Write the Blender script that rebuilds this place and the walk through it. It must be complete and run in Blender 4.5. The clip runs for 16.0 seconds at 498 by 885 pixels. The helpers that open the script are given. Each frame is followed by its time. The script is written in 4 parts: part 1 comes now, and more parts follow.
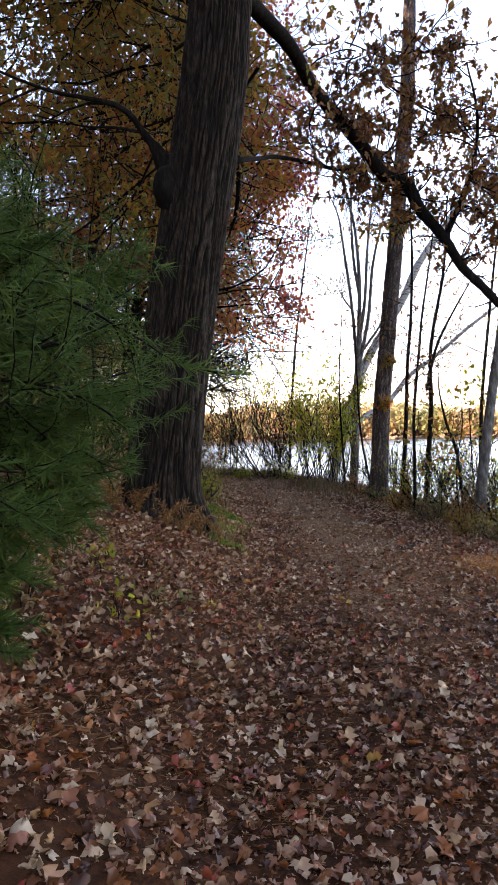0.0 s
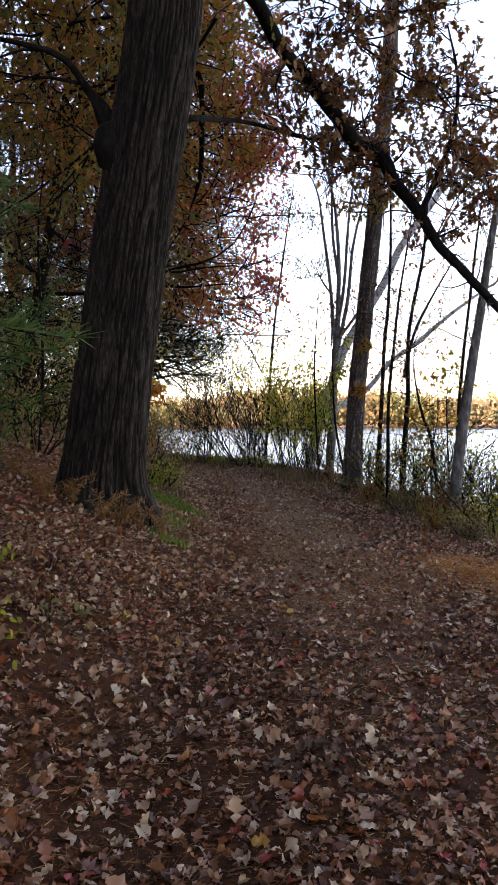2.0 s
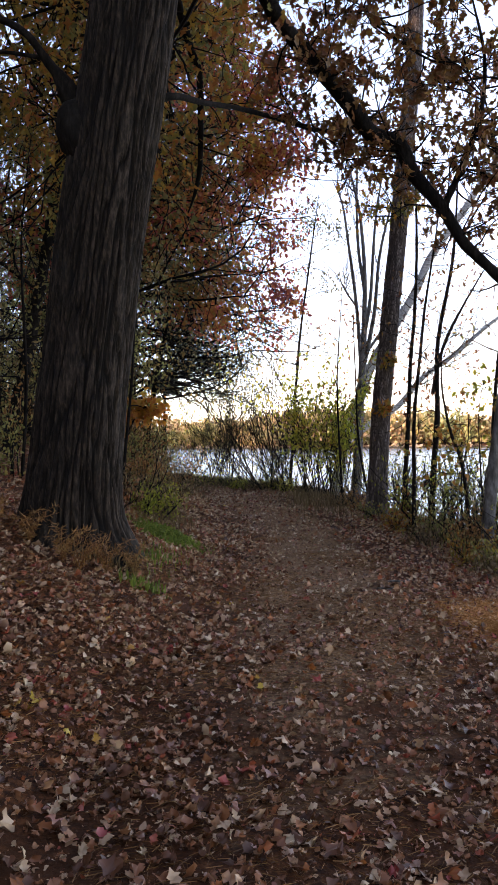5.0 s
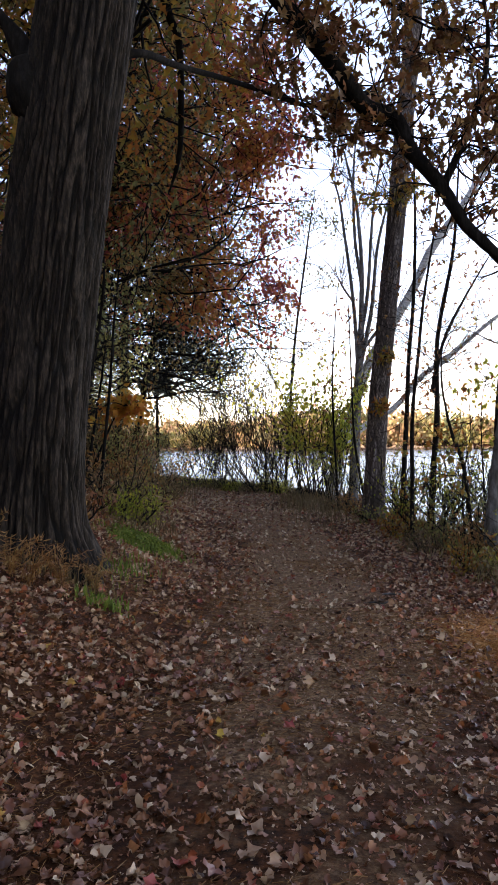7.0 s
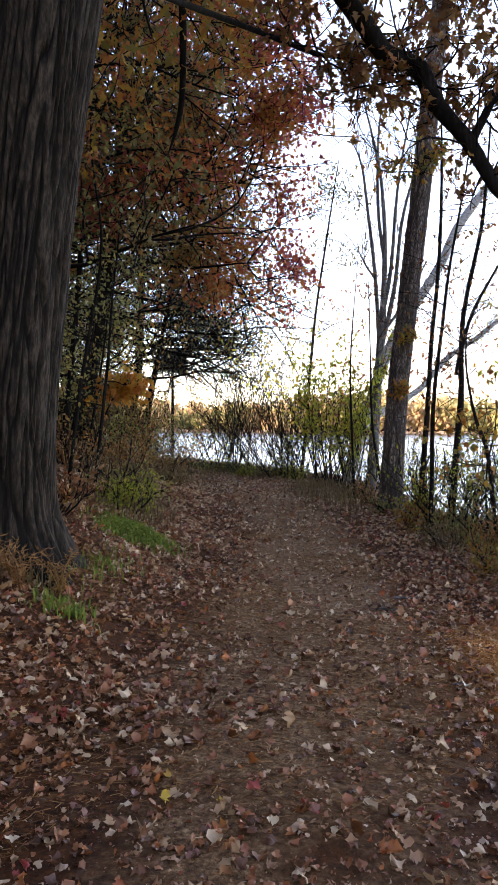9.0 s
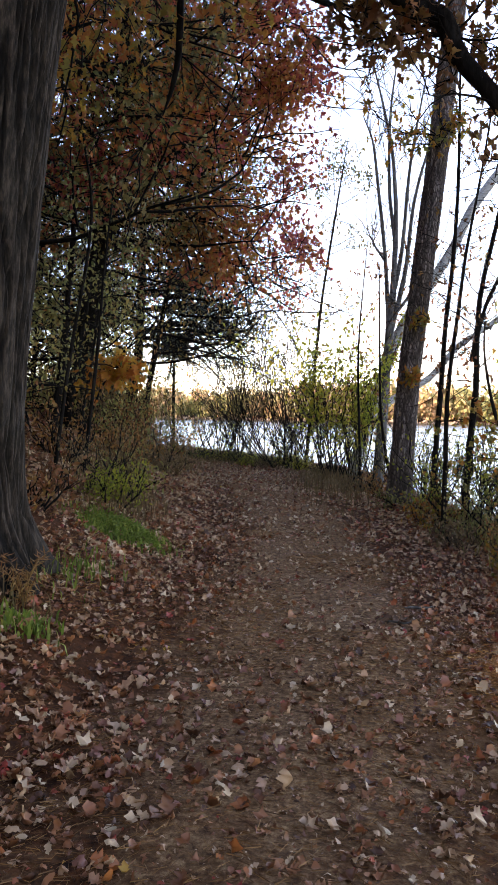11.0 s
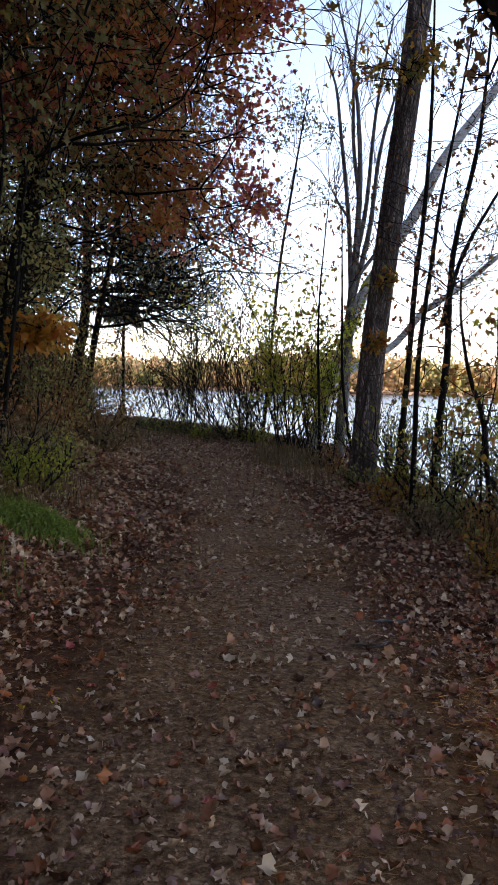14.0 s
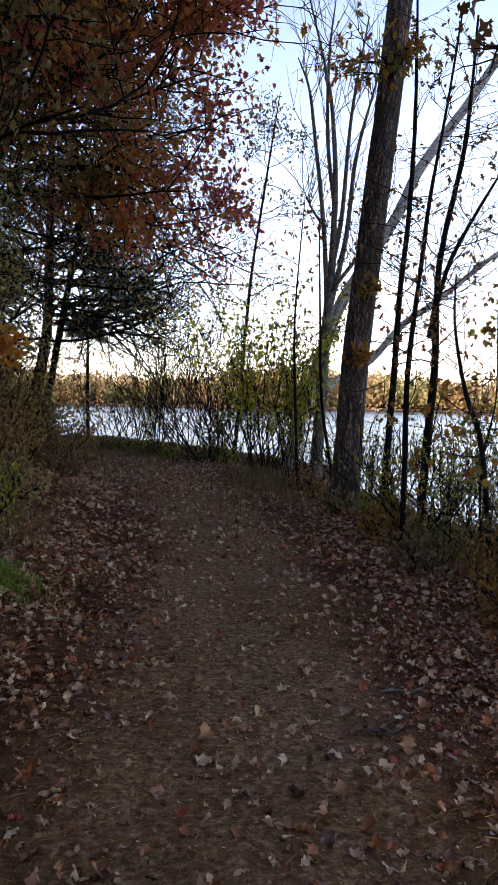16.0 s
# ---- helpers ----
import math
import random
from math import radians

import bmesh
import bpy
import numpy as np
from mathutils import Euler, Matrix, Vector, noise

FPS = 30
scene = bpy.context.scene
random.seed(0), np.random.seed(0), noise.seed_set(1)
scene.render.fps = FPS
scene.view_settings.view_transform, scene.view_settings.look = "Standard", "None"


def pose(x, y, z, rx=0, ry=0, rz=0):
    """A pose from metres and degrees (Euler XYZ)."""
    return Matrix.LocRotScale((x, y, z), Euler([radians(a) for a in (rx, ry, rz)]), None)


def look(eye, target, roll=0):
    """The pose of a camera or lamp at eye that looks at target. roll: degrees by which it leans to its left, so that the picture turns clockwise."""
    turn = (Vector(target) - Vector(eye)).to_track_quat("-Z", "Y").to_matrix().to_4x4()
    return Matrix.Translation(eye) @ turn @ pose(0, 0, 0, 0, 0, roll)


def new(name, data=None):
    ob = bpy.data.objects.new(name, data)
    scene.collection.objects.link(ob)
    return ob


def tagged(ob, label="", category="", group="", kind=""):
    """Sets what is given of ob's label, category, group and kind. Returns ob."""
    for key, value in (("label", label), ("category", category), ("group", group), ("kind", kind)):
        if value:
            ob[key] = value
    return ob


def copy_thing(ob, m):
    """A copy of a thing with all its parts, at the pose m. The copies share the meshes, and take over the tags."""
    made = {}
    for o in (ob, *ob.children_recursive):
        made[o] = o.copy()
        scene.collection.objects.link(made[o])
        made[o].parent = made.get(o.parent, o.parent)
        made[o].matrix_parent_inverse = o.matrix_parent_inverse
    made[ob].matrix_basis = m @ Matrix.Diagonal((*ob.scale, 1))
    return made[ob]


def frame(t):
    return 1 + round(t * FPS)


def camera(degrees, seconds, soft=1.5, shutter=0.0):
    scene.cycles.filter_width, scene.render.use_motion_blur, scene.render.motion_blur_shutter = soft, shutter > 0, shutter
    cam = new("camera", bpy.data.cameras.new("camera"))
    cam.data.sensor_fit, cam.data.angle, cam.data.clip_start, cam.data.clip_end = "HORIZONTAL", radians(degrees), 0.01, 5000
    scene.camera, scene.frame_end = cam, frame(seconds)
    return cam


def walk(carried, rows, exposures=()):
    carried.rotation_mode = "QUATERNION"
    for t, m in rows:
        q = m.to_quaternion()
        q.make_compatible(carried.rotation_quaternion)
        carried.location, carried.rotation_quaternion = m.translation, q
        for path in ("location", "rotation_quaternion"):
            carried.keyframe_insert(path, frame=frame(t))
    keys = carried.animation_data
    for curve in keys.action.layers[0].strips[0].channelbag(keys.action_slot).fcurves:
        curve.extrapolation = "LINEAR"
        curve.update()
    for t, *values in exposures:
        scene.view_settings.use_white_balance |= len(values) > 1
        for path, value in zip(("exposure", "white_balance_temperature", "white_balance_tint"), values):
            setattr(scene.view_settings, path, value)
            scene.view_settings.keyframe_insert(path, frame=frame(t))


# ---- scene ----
cam = camera(35.4, 16.0, soft=1.5)
PATH = [
    (0, (-0.033, 0.031, 1.671), (-0.015, 2.03, 1.647), -1.19),
    (0.5, (0.105, 0.207, 1.681), (0.097, 2.206, 1.655), -0.7),
    (1, (0.186, 0.416, 1.656), (0.195, 2.416, 1.604), -0.1),
    (1.5, (0.275, 0.62, 1.678), (0.332, 2.618, 1.632), -0.07),
    (2, (0.431, 0.854, 1.663), (0.479, 2.853, 1.604), -0.28),
    (2.5, (0.577, 0.983, 1.677), (0.588, 2.982, 1.606), 0.21),
    (3, (0.639, 1.23, 1.666), (0.635, 3.229, 1.603), 0.3),
    (3.5, (0.689, 1.458, 1.675), (0.688, 3.457, 1.633), -0.1),
    (4, (0.785, 1.725, 1.671), (0.757, 3.725, 1.643), -0.21),
    (4.2, (0.816, 1.818, 1.68), (0.78, 3.817, 1.658), -0.22),
    (6.3, (1.122, 2.642, 1.641), (1.059, 4.641, 1.639), -0.73),
    (6.5, (1.124, 2.736, 1.627), (1.058, 4.735, 1.617), -0.53),
    (7, (1.16, 2.989, 1.641), (1.107, 4.988, 1.639), -0.53),
    (7.5, (1.26, 3.193, 1.637), (1.21, 5.192, 1.617), -0.73),
    (8, (1.397, 3.406, 1.656), (1.309, 5.404, 1.632), -0.05),
    (8.5, (1.429, 3.62, 1.635), (1.317, 5.616, 1.581), 0.44),
    (9, (1.407, 3.878, 1.655), (1.291, 5.874, 1.608), 0.34),
    (9.2, (1.41, 3.932, 1.659), (1.285, 5.928, 1.613), 0.23),
    (11.3, (1.424, 4.834, 1.645), (1.301, 6.828, 1.554), 1.13),
    (11.5, (1.431, 4.911, 1.635), (1.311, 6.905, 1.534), 1.24),
    (12, (1.463, 5.118, 1.631), (1.348, 7.11, 1.502), 1.64),
    (12.5, (1.432, 5.34, 1.626), (1.317, 7.329, 1.458), 1.94),
    (13, (1.393, 5.585, 1.648), (1.316, 7.579, 1.506), 1.16),
    (13.5, (1.429, 5.827, 1.621), (1.406, 7.821, 1.467), 0.69),
    (14, (1.525, 6.113, 1.64), (1.502, 8.107, 1.486), 1.29),
    (14.5, (1.499, 6.377, 1.633), (1.482, 8.372, 1.492), 1.49),
    (15, (1.444, 6.642, 1.643), (1.53, 8.637, 1.531), 1.14),
    (15.5, (1.442, 6.892, 1.63), (1.514, 8.887, 1.514), 0.94),
    (16, (1.471, 7.151, 1.64), (1.525, 9.148, 1.531), 1.03),
]
EXPOSURE = [(0, 2.75, 8900, 30), (1.5, 2.43, 8900, 30), (3.5, 2.5, 8900, 30), (7, 2.45, 8700, 30), (9, 2.82, 8700, 29), (12, 2.74, 8550, 28), (12.5, 2.86, 8500, 28), (13.5, 2.16, 8400, 29), (14, 2.06, 8350, 29), (14.5, 2.22, 8300, 29), (15.0, 1.8, 8200, 31), (15.5, 1.86, 8200, 31), (16, 1.95, 8200, 30)]
walk(cam, [(t, look(e, g, r)) for t, e, g, r in PATH], EXPOSURE)

# ---- light ----
SUN_EL, SUN_AZ = radians(17), radians(-125)
world = bpy.data.worlds.new("world")
scene.world = world
world.use_nodes = True
wn = world.node_tree.nodes
sky = wn.new("ShaderNodeTexSky")
sky.sky_type = "NISHITA"
sky.sun_disc = False
sky.sun_elevation, sky.sun_rotation = SUN_EL, SUN_AZ
sky.air_density, sky.dust_density, sky.ozone_density = 0.8, 0.15, 2.0
world.node_tree.links.new(sky.outputs[0], wn["Background"].inputs[0])
wn["Background"].inputs[1].default_value = 0.15
sun_data = bpy.data.lights.new("sun", "SUN")
sun_data.energy, sun_data.angle, sun_data.color = 2.0, radians(0.6), (1.0, 0.88, 0.72)
sun = new("sun", sun_data)
sun_from = Vector((math.sin(SUN_AZ) * math.cos(SUN_EL), math.cos(SUN_AZ) * math.cos(SUN_EL), math.sin(SUN_EL)))
sun.matrix_world = look(sun_from * 60, (0, 0, 0))


# ---- materials ----
def nodes_of(name):
    m = bpy.data.materials.new(name)
    m.use_nodes = True
    t = m.node_tree
    return m, t, t.nodes["Principled BSDF"]


def node(t, kind, **inputs):
    n = t.nodes.new("ShaderNode" + kind)
    for k, v in inputs.items():
        n.inputs[k.replace("_", " ")].default_value = v
    return n


def ramp(t, fac, stops):
    r = t.nodes.new("ShaderNodeValToRGB")
    e = r.color_ramp.elements
    while len(e) < len(stops):
        e.new(0.5)
    for el, (p, c) in zip(e, stops):
        el.position, el.color = p, (*c, 1)
    t.links.new(fac, r.inputs[0])
    return r.outputs[0]


def place(t, sx=1, sy=1, sz=1):
    g = t.nodes.new("ShaderNodeNewGeometry")
    m = t.nodes.new("ShaderNodeVectorMath")
    m.operation = "MULTIPLY"
    m.inputs[1].default_value = (sx, sy, sz)
    t.links.new(g.outputs["Position"], m.inputs[0])
    return m.outputs[0]


def noise_of(t, vec, scale, detail=4.0, rough=0.6):
    n = node(t, "TexNoise", Scale=scale, Detail=detail, Roughness=rough)
    t.links.new(vec, n.inputs["Vector"])
    return n.outputs["Fac"]


def mixed(t, fac, a, b, mode="MIX"):
    m = t.nodes.new("ShaderNodeMix")
    m.data_type, m.blend_type = "RGBA", mode
    for sock, v in ((m.inputs["Factor"], fac), (m.inputs["A"], a), (m.inputs["B"], b)):
        if isinstance(v, bpy.types.NodeSocket):
            t.links.new(v, sock)
        else:
            sock.default_value = v if isinstance(v, float) else (*v, 1)
    return m.outputs["Result"]


def maths(t, op, a, b=0.0):
    m = t.nodes.new("ShaderNodeMath")
    m.operation = op
    for i, v in enumerate((a, b)):
        if isinstance(v, bpy.types.NodeSocket):
            t.links.new(v, m.inputs[i])
        else:
            m.inputs[i].default_value = v
    return m.outputs[0]


def bumped(t, bsdf, height, strength, distance):
    b = node(t, "Bump", Strength=strength, Distance=distance)
    t.links.new(height, b.inputs["Height"])
    t.links.new(b.outputs[0], bsdf.inputs["Normal"])


def leaf_material(name, stops, through_light=0.35, clump=0.6, mix=0.45, rough=0.6, spot=0.5, gloss=0.3):
    """Leaves: a colour for each leaf, drifting in patches, with light passing through the blade."""
    m, t, b = nodes_of(name)
    g = t.nodes.new("ShaderNodeNewGeometry")
    o = t.nodes.new("ShaderNodeObjectInfo")
    rnd = maths(t, "FRACT", maths(t, "ADD", g.outputs["Random Per Island"], o.outputs["Random"]))
    drift = maths(t, "MULTIPLY_ADD", noise_of(t, place(t), clump, 2.0), 2.2)
    drift.node.inputs[2].default_value = -0.6
    f = maths(t, "ADD", maths(t, "MULTIPLY", rnd, 1 - mix), maths(t, "MULTIPLY", drift, mix))
    col = ramp(t, f, stops)
    spots = noise_of(t, place(t), 60.0, 3.0)
    col = mixed(t, maths(t, "MULTIPLY", spots, spot), col, (0.06, 0.035, 0.02))
    t.links.new(col, b.inputs["Base Color"])
    b.inputs["Roughness"].default_value = rough
    b.inputs["Specular IOR Level"].default_value = gloss
    if through_light > 0:
        tr = t.nodes.new("ShaderNodeBsdfTranslucent")
        t.links.new(col, tr.inputs[0])
        ms = t.nodes.new("ShaderNodeMixShader")
        ms.inputs[0].default_value = through_light
        t.links.new(b.outputs[0], ms.inputs[1])
        t.links.new(tr.outputs[0], ms.inputs[2])
        t.links.new(ms.outputs[0], t.nodes["Material Output"].inputs[0])
    return m


def bark_material(name, dark, mid, pale, scale=(9, 9, 1.6), depth=0.02, lichen=(0.07, 0.068, 0.055), lichen_amount=0.22, plates=None, gloss=0.2):
    m, t, b = nodes_of(name)
    v = place(t, *scale)
    big = noise_of(t, v, 1.0, 6.0, 0.65)
    fine = noise_of(t, place(t, 40, 40, 14), 1.0, 4.0, 0.7)
    col = ramp(t, big, [(0.32, dark), (0.5, mid), (0.68, pale)])
    col = mixed(t, maths(t, "MULTIPLY", fine, 0.5), col, dark)
    stain = ramp(t, noise_of(t, place(t), 1.1, 5.0), [(0.52, (0, 0, 0)), (0.7, (1, 1, 1))])
    col = mixed(t, maths(t, "MULTIPLY", stain, lichen_amount), col, lichen)
    relief = big
    if plates:
        warp = node(t, "TexNoise", Scale=1.0, Detail=3.0)
        t.links.new(place(t, 7, 7, 3), warp.inputs["Vector"])
        shift = t.nodes.new("ShaderNodeVectorMath")
        shift.operation = "MULTIPLY_ADD"
        t.links.new(warp.outputs["Color"], shift.inputs[0])
        shift.inputs[1].default_value = (0.9, 0.9, 0.9)
        t.links.new(place(t, *plates), shift.inputs[2])
        cells = t.nodes.new("ShaderNodeTexVoronoi")
        cells.feature = "DISTANCE_TO_EDGE"
        cells.inputs["Scale"].default_value = 1.0
        t.links.new(shift.outputs[0], cells.inputs["Vector"])
        gap = ramp(t, cells.outputs["Distance"], [(0.03, (1, 1, 1)), (0.2, (0, 0, 0))])
        col = mixed(t, maths(t, "MULTIPLY", gap, 0.9), col, dark)
        relief = maths(t, "SUBTRACT", big, maths(t, "MULTIPLY", gap, 1.5))
    # furrows go dark: inner bark colour, with their shade painted in as well
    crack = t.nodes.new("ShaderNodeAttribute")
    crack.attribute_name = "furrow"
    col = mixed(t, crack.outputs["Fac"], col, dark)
    t.links.new(col, b.inputs["Base Color"])
    b.inputs["Roughness"].default_value = 0.9
    b.inputs["Specular IOR Level"].default_value = gloss
    bumped(t, b, maths(t, "ADD", relief, maths(t, "MULTIPLY", fine, 0.35)), 0.9, depth)
    return m


def ground_material():
    m, t, b = nodes_of("forest_floor")
    a = t.nodes.new("ShaderNodeAttribute")
    a.attribute_name = "trodden"
    p = place(t)
    fine = noise_of(t, p, 38.0, 5.0, 0.7)
    patchy = noise_of(t, p, 1.3, 5.0)
    litter = ramp(t, noise_of(t, p, 16.0, 5.0, 0.75), [(0.36, (0.012, 0.004, 0.002)), (0.5, (0.062, 0.019, 0.006)), (0.66, (0.17, 0.056, 0.018))])
    litter = mixed(t, ramp(t, patchy, [(0.4, (0, 0, 0)), (0.62, (0.7, 0.7, 0.7))]), litter, (0.075, 0.024, 0.008))
    dirt = ramp(t, noise_of(t, p, 24.0, 6.0, 0.75), [(0.34, (0.04, 0.017, 0.008)), (0.5, (0.2, 0.098, 0.043)), (0.68, (0.44, 0.26, 0.135))])
    dirt = mixed(t, ramp(t, fine, [(0.45, (0, 0, 0)), (0.7, (0.6, 0.6, 0.6))]), dirt, (0.075, 0.034, 0.016))
    edge = maths(t, "ADD", a.outputs["Fac"], maths(t, "MULTIPLY", maths(t, "SUBTRACT", noise_of(t, p, 2.2, 5.0), 0.5), 1.3))
    col = mixed(t, ramp(t, edge, [(0.3, (0, 0, 0)), (0.75, (1, 1, 1))]), litter, dirt)
    # a patch of sunlight right of the path, painted in orange
    n = t.nodes.new("ShaderNodeAttribute")
    n.attribute_name = "needles"
    col = mixed(t, maths(t, "MULTIPLY", n.outputs["Fac"], maths(t, "ADD", fine, 0.4)), col, (0.42, 0.19, 0.06))
    t.links.new(col, b.inputs["Base Color"])
    b.inputs["Roughness"].default_value = 0.95
    b.inputs["Specular IOR Level"].default_value = 0.15
    bumped(t, b, maths(t, "ADD", noise_of(t, p, 14.0, 6.0, 0.75), maths(t, "MULTIPLY", fine, 0.5)), 1.0, 0.025)
    return m


def water_material():
    m, t, b = nodes_of("lake_water")
    b.inputs["Base Color"].default_value = (0.03, 0.04, 0.045, 1)
    b.inputs["Roughness"].default_value = 0.22
    b.inputs["IOR"].default_value = 1.33
    bumped(t, b, noise_of(t, place(t, 0.7, 1.6, 1), 0.9, 4.0), 0.4, 0.1)
    return m


def plain_material(name, stops, scale=6.0, rough=0.8):
    m, t, b = nodes_of(name)
    t.links.new(ramp(t, noise_of(t, place(t), scale, 5.0, 0.7), stops), b.inputs["Base Color"])
    b.inputs["Roughness"].default_value = rough
    return m


M_GROUND, M_WATER = ground_material(), water_material()
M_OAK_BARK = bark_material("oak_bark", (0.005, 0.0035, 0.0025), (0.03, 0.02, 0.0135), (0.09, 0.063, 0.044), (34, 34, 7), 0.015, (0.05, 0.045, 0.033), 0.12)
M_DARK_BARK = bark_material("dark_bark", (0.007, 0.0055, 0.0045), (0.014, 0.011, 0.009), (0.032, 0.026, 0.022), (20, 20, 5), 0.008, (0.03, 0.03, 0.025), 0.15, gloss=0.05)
M_PINE_BARK = bark_material("pine_bark", (0.06, 0.043, 0.036), (0.25, 0.19, 0.165), (0.5, 0.42, 0.38), (16, 16, 4.5), 0.015, plates=(30, 30, 9))
M_GREY_BARK = bark_material("grey_bark", (0.05, 0.042, 0.036), (0.13, 0.118, 0.108), (0.27, 0.25, 0.235), (14, 14, 5), 0.008)
M_PALE_BARK = bark_material("pale_bark", (0.16, 0.14, 0.125), (0.42, 0.4, 0.37), (0.62, 0.6, 0.56), (9, 9, 22), 0.006)
M_OAK_LEAF = leaf_material("oak_leaf", [(0.1, (0.08, 0.032, 0.016)), (0.35, (0.3, 0.09, 0.025)), (0.55, (0.18, 0.09, 0.035)), (0.75, (0.36, 0.17, 0.035)), (0.9, (0.3, 0.09, 0.022))], 0.28)
M_GOLD_LEAF = leaf_material("gold_leaf", [(0.1, (0.4, 0.11, 0.03)), (0.32, (0.5, 0.17, 0.03)), (0.5, (0.5, 0.28, 0.04)), (0.68, (0.26, 0.2, 0.045)), (0.9, (0.2, 0.2, 0.05))], 0.55)
M_ORANGE_LEAF = leaf_material("orange_leaf", [(0.2, (0.5, 0.13, 0.02)), (0.5, (0.62, 0.24, 0.025)), (0.85, (0.6, 0.36, 0.05))], 0.5)
M_RED_LEAF = leaf_material("red_leaf", [(0.12, (0.24, 0.045, 0.055)), (0.3, (0.45, 0.07, 0.065)), (0.5, (0.55, 0.14, 0.04)), (0.75, (0.56, 0.24, 0.045)), (0.95, (0.3, 0.22, 0.06))], 0.58, 0.35, 0.6)
M_BRONZE_LEAF = leaf_material("bronze_leaf", [(0.1, (0.1, 0.1, 0.04)), (0.3, (0.2, 0.18, 0.055)), (0.48, (0.27, 0.16, 0.05)), (0.6, (0.16, 0.16, 0.05)), (0.75, (0.36, 0.15, 0.04)), (0.9, (0.28, 0.25, 0.06)), (0.97, (0.6, 0.42, 0.05))], 0.5, 0.45, 0.5)
M_OLIVE_LEAF = leaf_material("olive_leaf", [(0.1, (0.14, 0.16, 0.07)), (0.4, (0.29, 0.29, 0.09)), (0.65, (0.38, 0.32, 0.1)), (0.9, (0.48, 0.3, 0.08))], 0.55)
M_YELLOW_LEAF = leaf_material("yellow_green_leaf", [(0.1, (0.18, 0.22, 0.03)), (0.45, (0.38, 0.4, 0.045)), (0.7, (0.55, 0.46, 0.06)), (0.92, (0.46, 0.28, 0.04))], 0.68)
M_SHORE_LEAF = leaf_material("shore_leaf", [(0.1, (0.05, 0.06, 0.025)), (0.5, (0.13, 0.13, 0.05)), (0.85, (0.22, 0.17, 0.06))], 0.45)
M_LITTER = leaf_material("fallen_leaf", [(0.02, (0.045, 0.013, 0.005)), (0.2, (0.15, 0.043, 0.013)), (0.36, (0.28, 0.085, 0.028)), (0.5, (0.4, 0.15, 0.06)), (0.6, (0.6, 0.38, 0.22)), (0.66, (0.32, 0.11, 0.045)), (0.74, (0.54, 0.33, 0.19)), (0.8, (0.25, 0.095, 0.07)), (0.88, (0.42, 0.115, 0.02)), (0.94, (0.38, 0.04, 0.04)), (0.98, (0.6, 0.37, 0.04))], 0.08, 0.8, 0.12, 0.48, 0.4, 0.42)
M_TAN_LEAF = leaf_material("tan_fallen_leaf", [(0.1, (0.38, 0.2, 0.1)), (0.45, (0.52, 0.34, 0.2)), (0.7, (0.6, 0.43, 0.28)), (0.9, (0.44, 0.24, 0.12))], 0.08, 0.8, 0.1, 0.5, 0.25, 0.45)
M_DEAD_LEAF = leaf_material("dark_dead_leaf", [(0.1, (0.04, 0.018, 0.01)), (0.6, (0.11, 0.048, 0.024)), (0.9, (0.2, 0.1, 0.05))], 0.05, 2.0, 0.2, 0.7)
M_NEEDLE = leaf_material("pine_needle", [(0.1, (0.02, 0.065, 0.008)), (0.6, (0.045, 0.12, 0.014)), (0.9, (0.1, 0.15, 0.018))], 0.35, 2.0, 0.4, 0.75)
M_DARK_NEEDLE = leaf_material("dark_needle", [(0.1, (0.05, 0.075, 0.06)), (0.9, (0.12, 0.15, 0.1))], 0.3, 1.0, 0.4)
M_DEAD_NEEDLE = leaf_material("fallen_needle", [(0.1, (0.09, 0.034, 0.009)), (0.6, (0.27, 0.11, 0.026)), (0.9, (0.45, 0.21, 0.06))], 0.0, 1.0, 0.3)
# needles coloured bright orange as if a patch of sun lay on them
M_SUN_PATCH_NEEDLE = leaf_material("sun_patch_needle", [(0.1, (0.42, 0.14, 0.04)), (0.6, (0.62, 0.25, 0.06)), (0.9, (0.72, 0.36, 0.11))], 0.0, 1.0, 0.3)
M_GRASS = leaf_material("grass_blade", [(0.1, (0.1, 0.15, 0.025)), (0.5, (0.18, 0.28, 0.035)), (0.9, (0.32, 0.34, 0.06))], 0.45, 2.0, 0.3)
M_DRY_GRASS = leaf_material("dry_grass", [(0.1, (0.11, 0.065, 0.028)), (0.5, (0.24, 0.15, 0.065)), (0.9, (0.19, 0.14, 0.05))], 0.3, 1.0, 0.4)
M_FERN = leaf_material("rust_fern", [(0.1, (0.2, 0.075, 0.024)), (0.5, (0.4, 0.17, 0.045)), (0.9, (0.44, 0.25, 0.08))], 0.35, 2.0, 0.3)
M_FAR = leaf_material("far_foliage", [(0.22, (0.2, 0.22, 0.1)), (0.36, (0.38, 0.34, 0.13)), (0.48, (0.48, 0.37, 0.19)), (0.6, (0.5, 0.29, 0.16)), (0.75, (0.38, 0.36, 0.2))], 0.2, 0.06, 0.75, 0.9, spot=0.1)
M_REED = leaf_material("reed", [(0.1, (0.38, 0.27, 0.18)), (0.9, (0.5, 0.38, 0.26))], 0.2, 0.2, 0.4)


